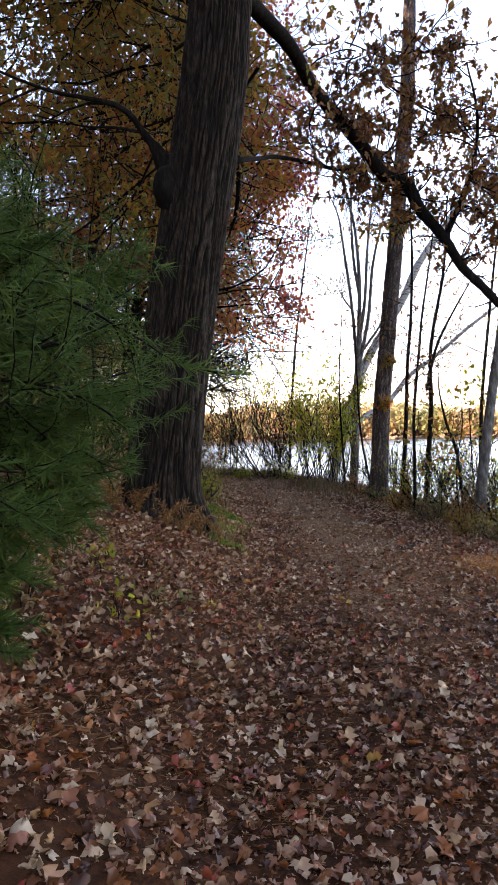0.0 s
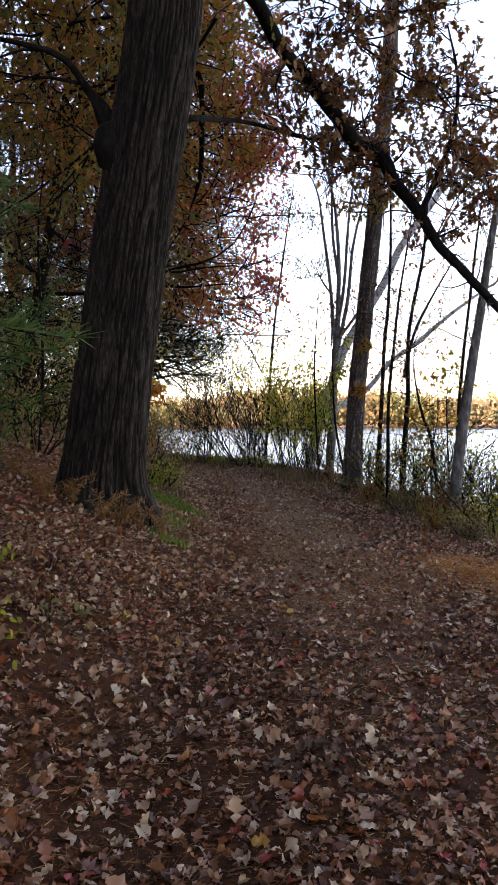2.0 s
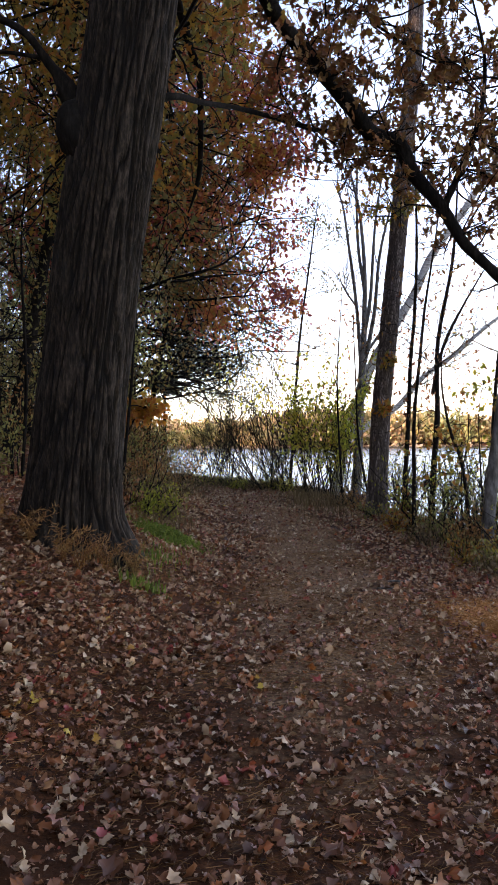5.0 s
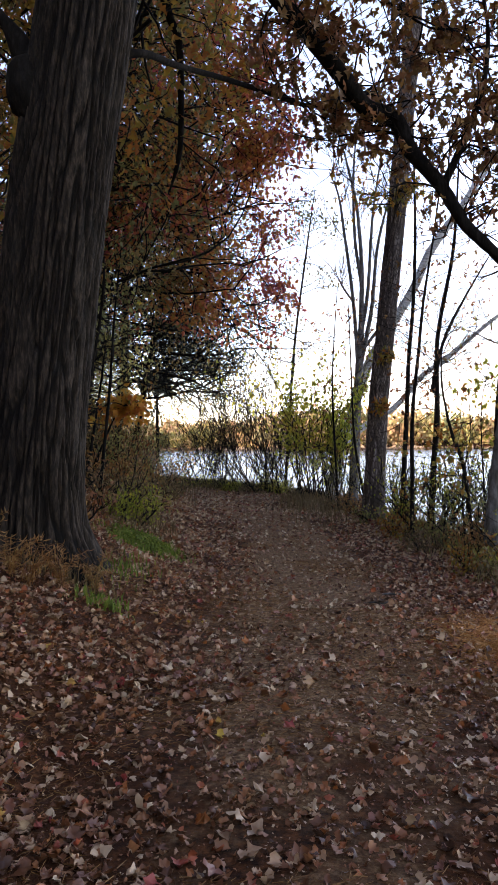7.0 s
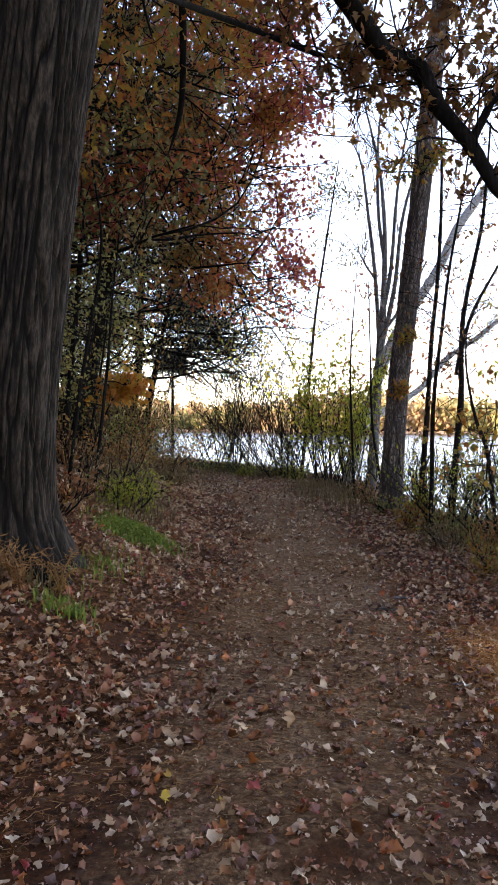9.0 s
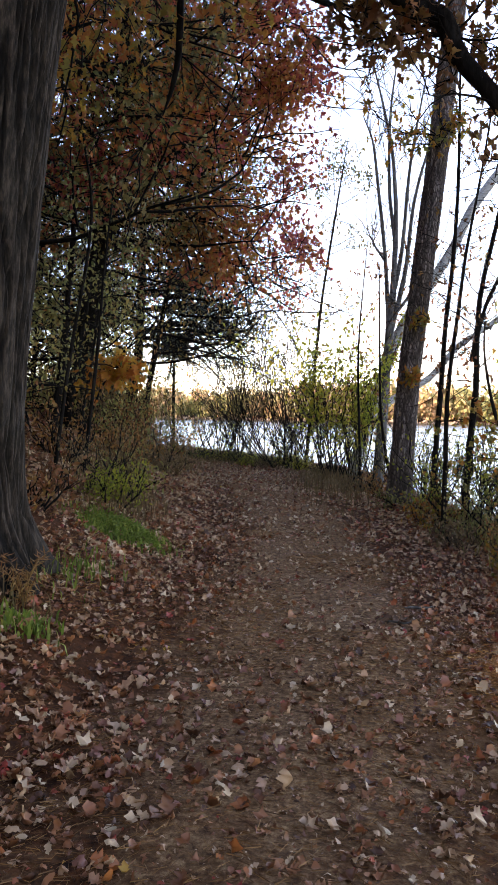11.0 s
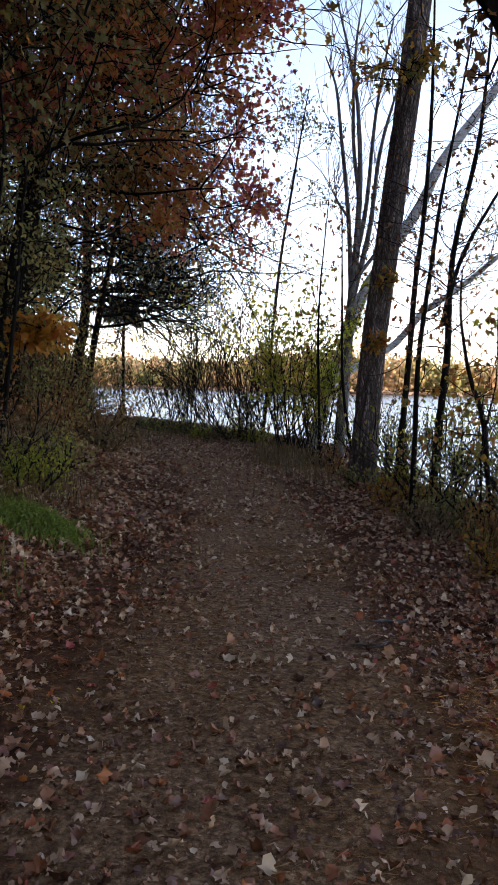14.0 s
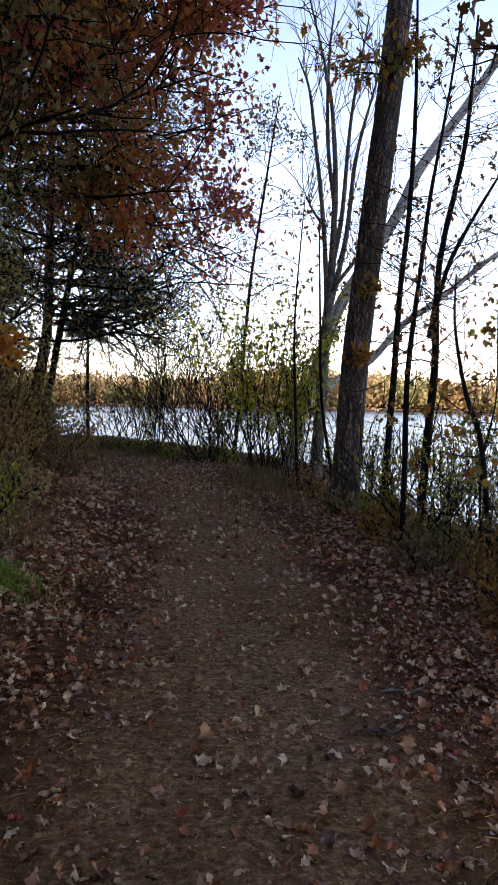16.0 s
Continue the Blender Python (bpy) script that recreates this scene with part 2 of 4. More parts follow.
# ---- mesh tools ----
def mesh_object(name, verts, faces, mat, parent=None, label="", smooth=False):
    """One mesh object from an array of points and an array of faces, all with the same number of corners."""
    verts, faces = np.asarray(verts, np.float32), np.asarray(faces, np.int32)
    me = bpy.data.meshes.new(name)
    me.vertices.add(len(verts))
    me.vertices.foreach_set("co", verts.ravel())
    me.loops.add(faces.size)
    me.loops.foreach_set("vertex_index", faces.ravel())
    me.polygons.add(len(faces))
    me.polygons.foreach_set("loop_start", np.arange(len(faces), dtype=np.int32) * faces.shape[1])
    me.update(calc_edges=True)
    me.validate()
    if smooth:
        me.polygons.foreach_set("use_smooth", np.ones(len(me.polygons), bool))
    me.materials.append(mat)
    ob = new(name, me)
    if parent:
        ob.parent = parent
        ob.matrix_parent_inverse = parent.matrix_basis.inverted()
    if label:
        ob["label"] = label
    return ob


def thing(name, at, label, category, group="", kind=""):
    ob = new(name)
    ob.location = at
    ob.empty_display_size = 0.2
    return tagged(ob, label, category, group, kind)


def smooth_line(pts, n):
    """n points along a soft curve through pts."""
    p = np.asarray(pts, float)
    p = np.vstack([2 * p[0] - p[1], p, 2 * p[-1] - p[-2]])
    u = np.linspace(0, len(pts) - 1 - 1e-6, n)
    i, f = u.astype(int), (u % 1)[:, None]
    a, b, c, d = p[i], p[i + 1], p[i + 2], p[i + 3]
    return 0.5 * (2 * b + (c - a) * f + (2 * a - 5 * b + 4 * c - d) * f ** 2 + (3 * b - a - 3 * c + d) * f ** 3)


def tube(pts, radii, sides, wobble=0.0, rng=None):
    """Rings of a tapering limb along pts, closed at the end."""
    p = np.asarray(pts, float)
    r = np.interp(np.linspace(0, 1, len(p)), np.linspace(0, 1, len(radii)), radii)
    tan = np.gradient(p, axis=0)
    tan /= np.linalg.norm(tan, axis=1)[:, None] + 1e-9
    ref = np.array([0.0, 0, 1]) if abs(tan[:, 2]).mean() < 0.8 else np.array([0.0, 1, 0])
    u = np.cross(tan, ref)
    u /= np.linalg.norm(u, axis=1)[:, None] + 1e-9
    v = np.cross(tan, u)
    a = np.arange(sides) * math.tau / sides
    rr = r[:, None] * (1 + (wobble * rng.normal(size=(len(p), sides)) if wobble else 0))
    ring = p[:, None] + (u[:, None] * np.cos(a)[None, :, None] + v[:, None] * np.sin(a)[None, :, None]) * rr[..., None]
    k, n = np.arange(sides), len(p)
    i = np.arange(n - 1)[:, None] * sides
    f = np.stack([i + k, i + (k + 1) % sides, i + sides + (k + 1) % sides, i + sides + k], -1).reshape(-1, 4)
    return ring.reshape(-1, 3), f


def joined(pieces):
    vs, fs, n = [], [], 0
    for v, f in pieces:
        vs.append(v)
        fs.append(f + n)
        n += len(v)
    return np.vstack(vs), np.vstack(fs)


def limb_mesh(name, pts, radii, mat, parent, label="", sides=10, n=None, wobble=0.04, seed=1):
    v, f = tube(smooth_line(pts, n or 6 * len(pts)), radii, sides, wobble, np.random.default_rng(seed))
    return mesh_object(name, v, f, mat, parent, label, True)


def twig_mesh(name, lines, mat, parent, sides=4):
    v, f = joined([tube(p, r, sides) for p, r in lines])
    return tagged(mesh_object(name, v, f, mat, parent, "", True), kind="stuff")


def blade(stations, fold=0.0, curl=0.0):
    """A leaf one long on +x: stations of (x, half width) from stalk to tip; fold lifts its edges, curl bends its length."""
    x = np.array([s[0] for s in stations])
    w = np.array([s[1] for s in stations])
    z = curl * (x - 0.5) ** 2 * 2
    mid = np.stack([x, 0 * x, z], 1)
    lo, hi = np.stack([x - 0.05 * (w > 0.2), -w, z + fold * w], 1), np.stack([x, w, z + fold * w * 0.7], 1)
    n = len(x)
    v = np.vstack([lo, mid, hi])
    f = []
    for i in range(n - 1):
        for a, b in ((i, n + i), (n + i, 2 * n + i)):
            f += [(a, a + 1, b + 1), (a, b + 1, b)]
    return v, np.array(f)


def flat_blade(stations, curl=0.0):
    x, w = np.array([s[0] for s in stations]), np.array([s[1] for s in stations])
    z = curl * (x - 0.5) ** 2 * 2
    n = len(x)
    v = np.vstack([np.stack([x, -w, z], 1), np.stack([x, w, z + 0.1 * w], 1)])
    f = [q for i in range(n - 1) for q in ((i, i + 1, n + i + 1), (i, n + i + 1, n + i))]
    return v, np.array(f)


OAK = [(0, 0.015), (0.14, 0.03), (0.26, 0.2), (0.36, 0.1), (0.5, 0.33), (0.6, 0.15), (0.74, 0.28), (0.84, 0.11), (1.0, 0.03)]
MAPLE_SMALL = [(0, 0.02), (0.3, 0.34), (0.42, 0.18), (0.55, 0.46), (0.72, 0.16), (1.0, 0.02)]
OVAL = [(0, 0.02), (0.3, 0.24), (0.65, 0.2), (1.0, 0.01)]
SMALL_OAK = [(0, 0.03), (0.25, 0.22), (0.4, 0.1), (0.58, 0.34), (0.72, 0.13), (1, 0.04)]
LITTER_OAK = [(0, 0.02), (0.2, 0.2), (0.34, 0.14), (0.52, 0.38), (0.64, 0.2), (0.8, 0.28), (1.0, 0.04)]
OVAL_LIGHT = [(0, 0.03), (0.45, 0.3), (1.0, 0.02)]


def scattered(name, shapes, at, size, mat, parent=None, label="", tilt=1.2, heading=None, flat=False, seed=5, width=1.0, sink=0.0):
    """Many small blades in one mesh: each at its own place, turned at random about its heading and tilted."""
    rng = np.random.default_rng(seed)
    at = np.asarray(at, float)
    n = len(at)
    size = np.broadcast_to(size, n)
    yaw = rng.uniform(0, math.tau, n) if heading is None else np.asarray(heading)
    pitch, roll = rng.normal(0, tilt, n), rng.normal(0, tilt, n)
    if not flat:
        pitch += 0.5
    cy, sy, cp, sp, cr, sr = np.cos(yaw), np.sin(yaw), np.cos(pitch), np.sin(pitch), np.cos(roll), np.sin(roll)
    rot = np.stack([
        np.stack([cy * cp, cy * sp * sr - sy * cr, cy * sp * cr + sy * sr], -1),
        np.stack([sy * cp, sy * sp * sr + cy * cr, sy * sp * cr - cy * sr], -1),
        np.stack([-sp, cp * sr, cp * cr], -1)], 1)
    which = rng.integers(0, len(shapes), n)
    vs, fs, base = [], [], 0
    for k, (v, f) in enumerate(shapes):
        idx = np.nonzero(which == k)[0]
        if not len(idx):
            continue
        w = v * np.array([1, width, 1])
        p = np.einsum("nij,vj->nvi", rot[idx], w) * size[idx, None, None] + at[idx, None]
        vs.append(p.reshape(-1, 3))
        fs.append((f[None] + (np.arange(len(idx)) * len(v))[:, None, None]).reshape(-1, 3) + base)
        base += p.shape[0] * p.shape[1]
    return tagged(mesh_object(name, np.vstack(vs), np.vstack(fs), mat, parent, label), kind="stuff")


def unit(v):
    v = np.asarray(v, float)
    return v / (np.linalg.norm(v) + 1e-9)


def grow(rng, start, way, length, r, levels, lines, tips, spread=0.9, lift=0.1, kids=5, bend=0.25, segs=5, shrink=0.55):
    """A branch with its side branches: lines get every limb, tips the last ones, for leaves."""
    p, d = [np.asarray(start, float)], unit(way)
    for _ in range(segs):
        d = unit(d + rng.normal(0, bend / 2, 3) + np.array([0, 0, lift * 0.3]))
        p.append(p[-1] + d * length / segs)
    p = np.array(p)
    lines.append((p, (r, r * 0.75, r * 0.3)))
    if levels == 0:
        tips.append(p)
        return
    for k in range(kids):
        f = rng.uniform(0.25, 1.0) * segs
        i = min(int(f), segs - 1)
        q = p[i] + (p[i + 1] - p[i]) * (f - i)
        side = unit(np.cross(d, rng.normal(size=3)))
        nd = unit(unit(p[i + 1] - p[i]) * 0.8 + side * spread + np.array([0, 0, lift]))
        grow(rng, q, nd, length * shrink * rng.uniform(0.7, 1.2), r * 0.5, levels - 1, lines, tips, spread, lift, kids, bend, segs, shrink)
    tips.append(p[-2:])


def leaves_on(rng, tips, count, sigma):
    pts = np.vstack([np.vstack([t[1:], (t[1:] + t[:-1]) / 2]) for t in tips])
    return pts[rng.integers(0, len(pts), count)] + rng.normal(0, sigma, (count, 3))


# ---- the lie of the land ----
LINE_Y = np.array([-60, 0, 5, 10, 14, 18, 22, 28, 31, 34, 37, 60])
LINE_X = np.array([0.2, 0.9, 1.1, 1.45, 1.45, 1.1, 0.3, -1.0, -2.2, -4.2, -8, -60])
BASE_Y = np.array([-60, 0, 5, 8, 11, 13, 16, 18.5, 22, 25, 28, 40])
BASE_Z = np.array([0.4, 0.2, 0.12, 0.05, 0.0, -0.07, -0.03, 0.1, 0.13, 0.12, 0.12, 0.25])
WATER_Z = -1.1


def offset(x, y):
    """Metres to the right of the path's middle."""
    dx = x - np.interp(y, LINE_Y, LINE_X)
    slope = (np.interp(y + 0.5, LINE_Y, LINE_X) - np.interp(y - 0.5, LINE_Y, LINE_X))
    return dx / np.sqrt(1 + slope ** 2)


def ground_height(x, y):
    x, y = np.asarray(x, float), np.asarray(y, float)
    s = offset(x, y)
    # the steep rise beyond 14 m left is an added hill blocking the sun
    z = np.interp(y, BASE_Y, BASE_Z) + np.interp(
        s, [-60, -34, -14, -8, -4.5, -1.1, 1.1, 2.7, 4.0, 5.4, 8, 13],
        [34, 21, 3.6, 2.3, 1.42, 0.07, -0.04, -0.1, -0.38, -0.8, -1.7, -2.6])
    z = z + 0.035 * np.sin(x * 2.1 + y * 0.7) * np.sin(y * 1.3 - x) + 0.02 * np.sin(x * 5.3) * np.sin(y * 4.7)
    z = np.where(y < -30, np.maximum(z, 0.5), z)
    far = np.interp(y + 14 * np.sin(x * 0.021) + 5 * np.sin(x * 0.09), [240, 262, 300, 420, 1500], [-3, -0.7, 3, 9, 30])
    w = np.interp(y, [80, 150], [0, 1])
    z = z * (1 - w) - 2.6 * w
    return np.where(y > 120, np.maximum(z, far), z)


def grid_lines(lo, hi, step, reach):
    out, d = [], step
    a = list(np.arange(lo, hi + step / 2, step))
    x = hi
    while x < reach:
        d *= 1.22
        x += d
        out.append(x)
    d, x, neg = step, lo, []
    while x > -reach:
        d *= 1.22
        x -= d
        neg.append(x)
    return np.array(neg[::-1] + a + out)


gx, gy = grid_lines(-8, 7, 0.14, 1500), grid_lines(-3, 34, 0.18, 1500)
X, Y = np.meshgrid(gx, gy)
Z = ground_height(X, Y)
nx, ny = len(gx), len(gy)
i = (np.arange(ny - 1)[:, None] * nx + np.arange(nx - 1)).reshape(-1, 1)
ground = mesh_object("ground", np.stack([X, Y, Z], -1).reshape(-1, 3), i + np.array([0, 1, nx + 1, nx]), M_GROUND, smooth=True)
tagged(ground, "brown forest floor with a trodden dirt path", "ground", kind="structure")
S = offset(X, Y)
trodden = np.clip(1.35 - np.abs(S - 0.1) / 1.05, 0, 1) * np.interp(Y, [4.5, 9], [0.12, 1])
# mask of the painted sun patch, stored as needles
needles = np.exp(-(((X - 2.9) / 0.4) ** 2 + ((Y - 9.2) / 1.2) ** 2)) * 0.9
for key, val in (("trodden", trodden), ("needles", needles)):
    at_ = ground.data.attributes.new(key, "FLOAT", "POINT")
    at_.data.foreach_set("value", val.astype(np.float32).ravel())

w = 1500.0
water = mesh_object("water", [(-w, -w, WATER_Z), (w, -w, WATER_Z), (w, w, WATER_Z), (-w, w, WATER_Z)], [(0, 1, 2, 3)], M_WATER)
tagged(water, "calm pale lake water with fine ripples", "water", kind="structure")


def on_ground(x, y, dz=0.0):
    return (float(x), float(y), float(ground_height(x, y)) + dz)


# ---- the oak beside the path ----
def furrowed_trunk(name, line, radii, mat, parent, sides, rows, furrow, flare=0.0, waves=26, seed=3, label=""):
    """A trunk with deep upright bark ridges and a spreading foot."""
    p = smooth_line(line, rows)
    v, f = tube(p, radii, sides)
    v = v.reshape(rows, sides, 3)
    a = np.arange(sides) * math.tau / sides
    h = np.linalg.norm(np.diff(p, axis=0), axis=1).cumsum()
    h = np.concatenate([[0], h])
    out = v - p[:, None]
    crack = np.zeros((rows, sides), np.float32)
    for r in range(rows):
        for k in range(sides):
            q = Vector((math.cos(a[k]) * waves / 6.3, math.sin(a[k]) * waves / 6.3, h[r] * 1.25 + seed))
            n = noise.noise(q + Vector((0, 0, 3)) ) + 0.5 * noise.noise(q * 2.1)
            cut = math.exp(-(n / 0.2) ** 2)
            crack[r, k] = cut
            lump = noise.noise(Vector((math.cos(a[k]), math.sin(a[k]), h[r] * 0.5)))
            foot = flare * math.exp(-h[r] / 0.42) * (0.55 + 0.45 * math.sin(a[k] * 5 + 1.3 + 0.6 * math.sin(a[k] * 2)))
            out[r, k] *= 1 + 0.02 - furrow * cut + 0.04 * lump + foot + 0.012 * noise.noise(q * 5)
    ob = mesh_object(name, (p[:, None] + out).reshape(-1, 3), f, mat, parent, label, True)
    # how far each point is darkened, for bark tone and painted furrow shade
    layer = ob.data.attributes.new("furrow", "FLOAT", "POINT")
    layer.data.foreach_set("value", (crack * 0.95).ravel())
    return ob


oak = thing("oak_tree", on_ground(-1.08, 10.15), "large old oak with deeply furrowed dark bark and rusty leaves", "tree")
OAK_LINE = [(-1.09, 10.17, 0.42), (-1.08, 10.15, 1.0), (-0.95, 10.0, 2.0), (-0.85, 9.95, 2.65), (-0.66, 9.8, 3.8), (-0.5, 9.7, 4.7), (-0.27, 9.6, 6.1), (-0.15, 9.6, 7.4), (0.0, 9.7, 9.5), (0.1, 9.9, 12)]
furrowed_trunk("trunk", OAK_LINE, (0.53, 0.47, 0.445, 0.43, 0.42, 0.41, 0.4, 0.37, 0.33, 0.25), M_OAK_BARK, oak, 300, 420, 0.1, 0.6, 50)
KNOT = [(-0.7, 9.68, 4.72), (-0.86, 9.66, 4.9), (-1.02, 9.62, 5.18), (-1.15, 9.6, 5.35), (-1.3, 9.5, 5.54), (-1.5, 9.4, 5.63), (-1.78, 9.3, 5.66), (-2.3, 9.2, 5.75), (-3.2, 9.1, 6.1)]
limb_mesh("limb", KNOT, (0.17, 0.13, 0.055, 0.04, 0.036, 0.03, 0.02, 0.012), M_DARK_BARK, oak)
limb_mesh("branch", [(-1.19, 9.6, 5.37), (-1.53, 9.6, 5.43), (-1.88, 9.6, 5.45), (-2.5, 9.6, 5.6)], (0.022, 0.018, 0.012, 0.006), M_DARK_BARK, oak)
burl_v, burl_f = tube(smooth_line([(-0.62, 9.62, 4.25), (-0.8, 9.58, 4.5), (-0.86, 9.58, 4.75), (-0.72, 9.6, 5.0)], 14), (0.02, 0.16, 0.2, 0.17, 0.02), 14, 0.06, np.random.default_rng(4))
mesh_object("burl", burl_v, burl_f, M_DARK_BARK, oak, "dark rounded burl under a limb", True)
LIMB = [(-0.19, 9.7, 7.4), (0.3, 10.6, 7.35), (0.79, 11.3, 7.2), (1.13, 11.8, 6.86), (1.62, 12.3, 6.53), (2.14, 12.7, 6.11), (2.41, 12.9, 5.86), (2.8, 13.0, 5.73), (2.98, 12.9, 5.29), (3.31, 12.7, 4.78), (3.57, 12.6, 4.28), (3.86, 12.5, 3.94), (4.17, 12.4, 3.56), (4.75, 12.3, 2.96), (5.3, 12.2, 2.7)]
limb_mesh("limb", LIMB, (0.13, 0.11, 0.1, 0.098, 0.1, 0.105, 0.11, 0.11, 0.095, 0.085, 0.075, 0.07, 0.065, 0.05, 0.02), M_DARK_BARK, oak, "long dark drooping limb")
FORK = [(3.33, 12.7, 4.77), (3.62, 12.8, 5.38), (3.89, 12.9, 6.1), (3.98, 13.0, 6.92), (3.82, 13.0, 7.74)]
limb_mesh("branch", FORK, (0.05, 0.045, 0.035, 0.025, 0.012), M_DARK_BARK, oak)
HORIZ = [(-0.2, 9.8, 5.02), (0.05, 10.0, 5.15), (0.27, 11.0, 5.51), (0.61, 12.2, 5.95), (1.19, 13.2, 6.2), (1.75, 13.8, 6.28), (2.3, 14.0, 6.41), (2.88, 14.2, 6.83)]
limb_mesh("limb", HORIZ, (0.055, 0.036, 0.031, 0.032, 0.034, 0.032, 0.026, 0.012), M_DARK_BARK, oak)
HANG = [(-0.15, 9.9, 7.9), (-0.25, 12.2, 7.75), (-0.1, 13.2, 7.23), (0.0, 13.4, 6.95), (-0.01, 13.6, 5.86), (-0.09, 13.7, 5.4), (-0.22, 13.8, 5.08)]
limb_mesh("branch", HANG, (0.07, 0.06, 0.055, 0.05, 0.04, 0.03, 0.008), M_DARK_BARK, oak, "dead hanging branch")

rng = np.random.default_rng(11)
lines, tips = [], []
for src, count, ln in ((LIMB[3:11], 44, 1.0), (LIMB[9:], 10, 0.7), (FORK, 26, 1.0), ([(1.4, 12.6, 8.2), (2.6, 13.2, 7.6), (3.6, 13.6, 7.4), (5.2, 13.6, 6.6)], 30, 1.0), ([(3.9, 13, 6.4), (4.6, 13.2, 5.6), (5.2, 13.3, 4.9)], 14, 0.8), (HORIZ[4:], 16, 0.9), ([(2.5, 13, 7.4), (3.2, 13, 6.92), (3.6, 13, 6.84), (3.95, 13, 6.43)], 9, 0.7), ([(1.2, 12.2, 7.5), (2.4, 12.6, 7.7), (3.8, 12.8, 7.9)], 14, 0.9)):
    c = smooth_line(src, 40)
    for k in range(count):
        j = rng.integers(2, 39)
        d = rng.normal(size=3) * (1, 0.8, 0.8) + (0.2, 0, 0.15)
        grow(rng, c[j], d, ln * rng.uniform(0.5, 1.2), 0.014, 1, lines, tips, 0.9, 0.0, 4, 0.5, 4)
lines.append((smooth_line([(2.5, 13, 7.4), (3.2, 13, 6.92), (3.6, 13, 6.84), (3.95, 13, 6.43)], 12), (0.02, 0.015, 0.008)))
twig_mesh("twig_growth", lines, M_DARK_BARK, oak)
oak_shapes = [blade(SMALL_OAK, 0.25, c) for c in (-0.5, -0.2, 0.2, 0.5)]
tips = [t for t in tips if rng.uniform() < 0.62]
keep = leaves_on(rng, tips, 4300, 0.055)
keep = keep[(keep[:, 2] > 4.4 + 0.55 * (keep[:, 0] < 3.0))]
scattered("crown", oak_shapes, keep, rng.uniform(0.1, 0.17, len(keep)), M_OAK_LEAF, oak, tilt=0.9)
# gold leaves on the landward boughs
lines, tips = [], []
for k in range(30):
    a = rng.uniform(2.2, 4.0)
    st = (-0.4 + rng.normal(0, 0.3), 9.9 + rng.uniform(0, 3), rng.uniform(6.2, 9.0))
    grow(rng, st, (math.cos(a) * 1.0, abs(math.sin(a)) * 0.9 + 0.3, rng.uniform(-0.25, 0.2)), rng.uniform(2.5, 5.0), 0.03, 2, lines, tips, 0.9, -0.05, 4, 0.6, 6)
for st in (KNOT[-2], KNOT[5], (-2.2, 9.6, 5.5)):
    grow(rng, st, (-1, 0.4, 0.15), 1.6, 0.02, 2, lines, tips, 0.8, 0.0, 4, 0.4, 5)
twig_mesh("twig_growth", lines, M_DARK_BARK, oak, 3)
pts = leaves_on(rng, tips, 10500, 0.12)
pts = pts[(pts[:, 2] > 4.9) & ((pts[:, 1] > 10.2) | (pts[:, 0] < -1.2))]
scattered("crown", oak_shapes, pts, rng.uniform(0.1, 0.17, len(pts)), M_GOLD_LEAF, oak, tilt=0.9)
# the crown overhead, out of view, added to shade the ground
pts = np.stack([rng.normal(-1, 4.2, 30000), rng.normal(5.5, 5.2, 30000), rng.normal(11.0, 1.3, 30000) + 1.2], 1)[:9000]
pts = pts[(pts[:, 2] > 8.6 + 0.06 * np.abs(pts[:, 1] - 9))]
scattered("crown", [flat_blade(OVAL_LIGHT, 0.3)], pts, 0.27, M_OAK_LEAF, oak, tilt=0.7)
lines = []
for k in range(46):
    a = rng.uniform(0, math.tau)
    grow(rng, (0.05, 9.8, rng.uniform(9.6, 11.5)), (math.cos(a), math.sin(a) - 0.3, rng.uniform(0.25, 0.7)), rng.uniform(3, 7), 0.07, 1, lines, [], 0.9, 0.1, 5, 0.3, 6)
twig_mesh("bough_growth", lines, M_DARK_BARK, oak, 5)


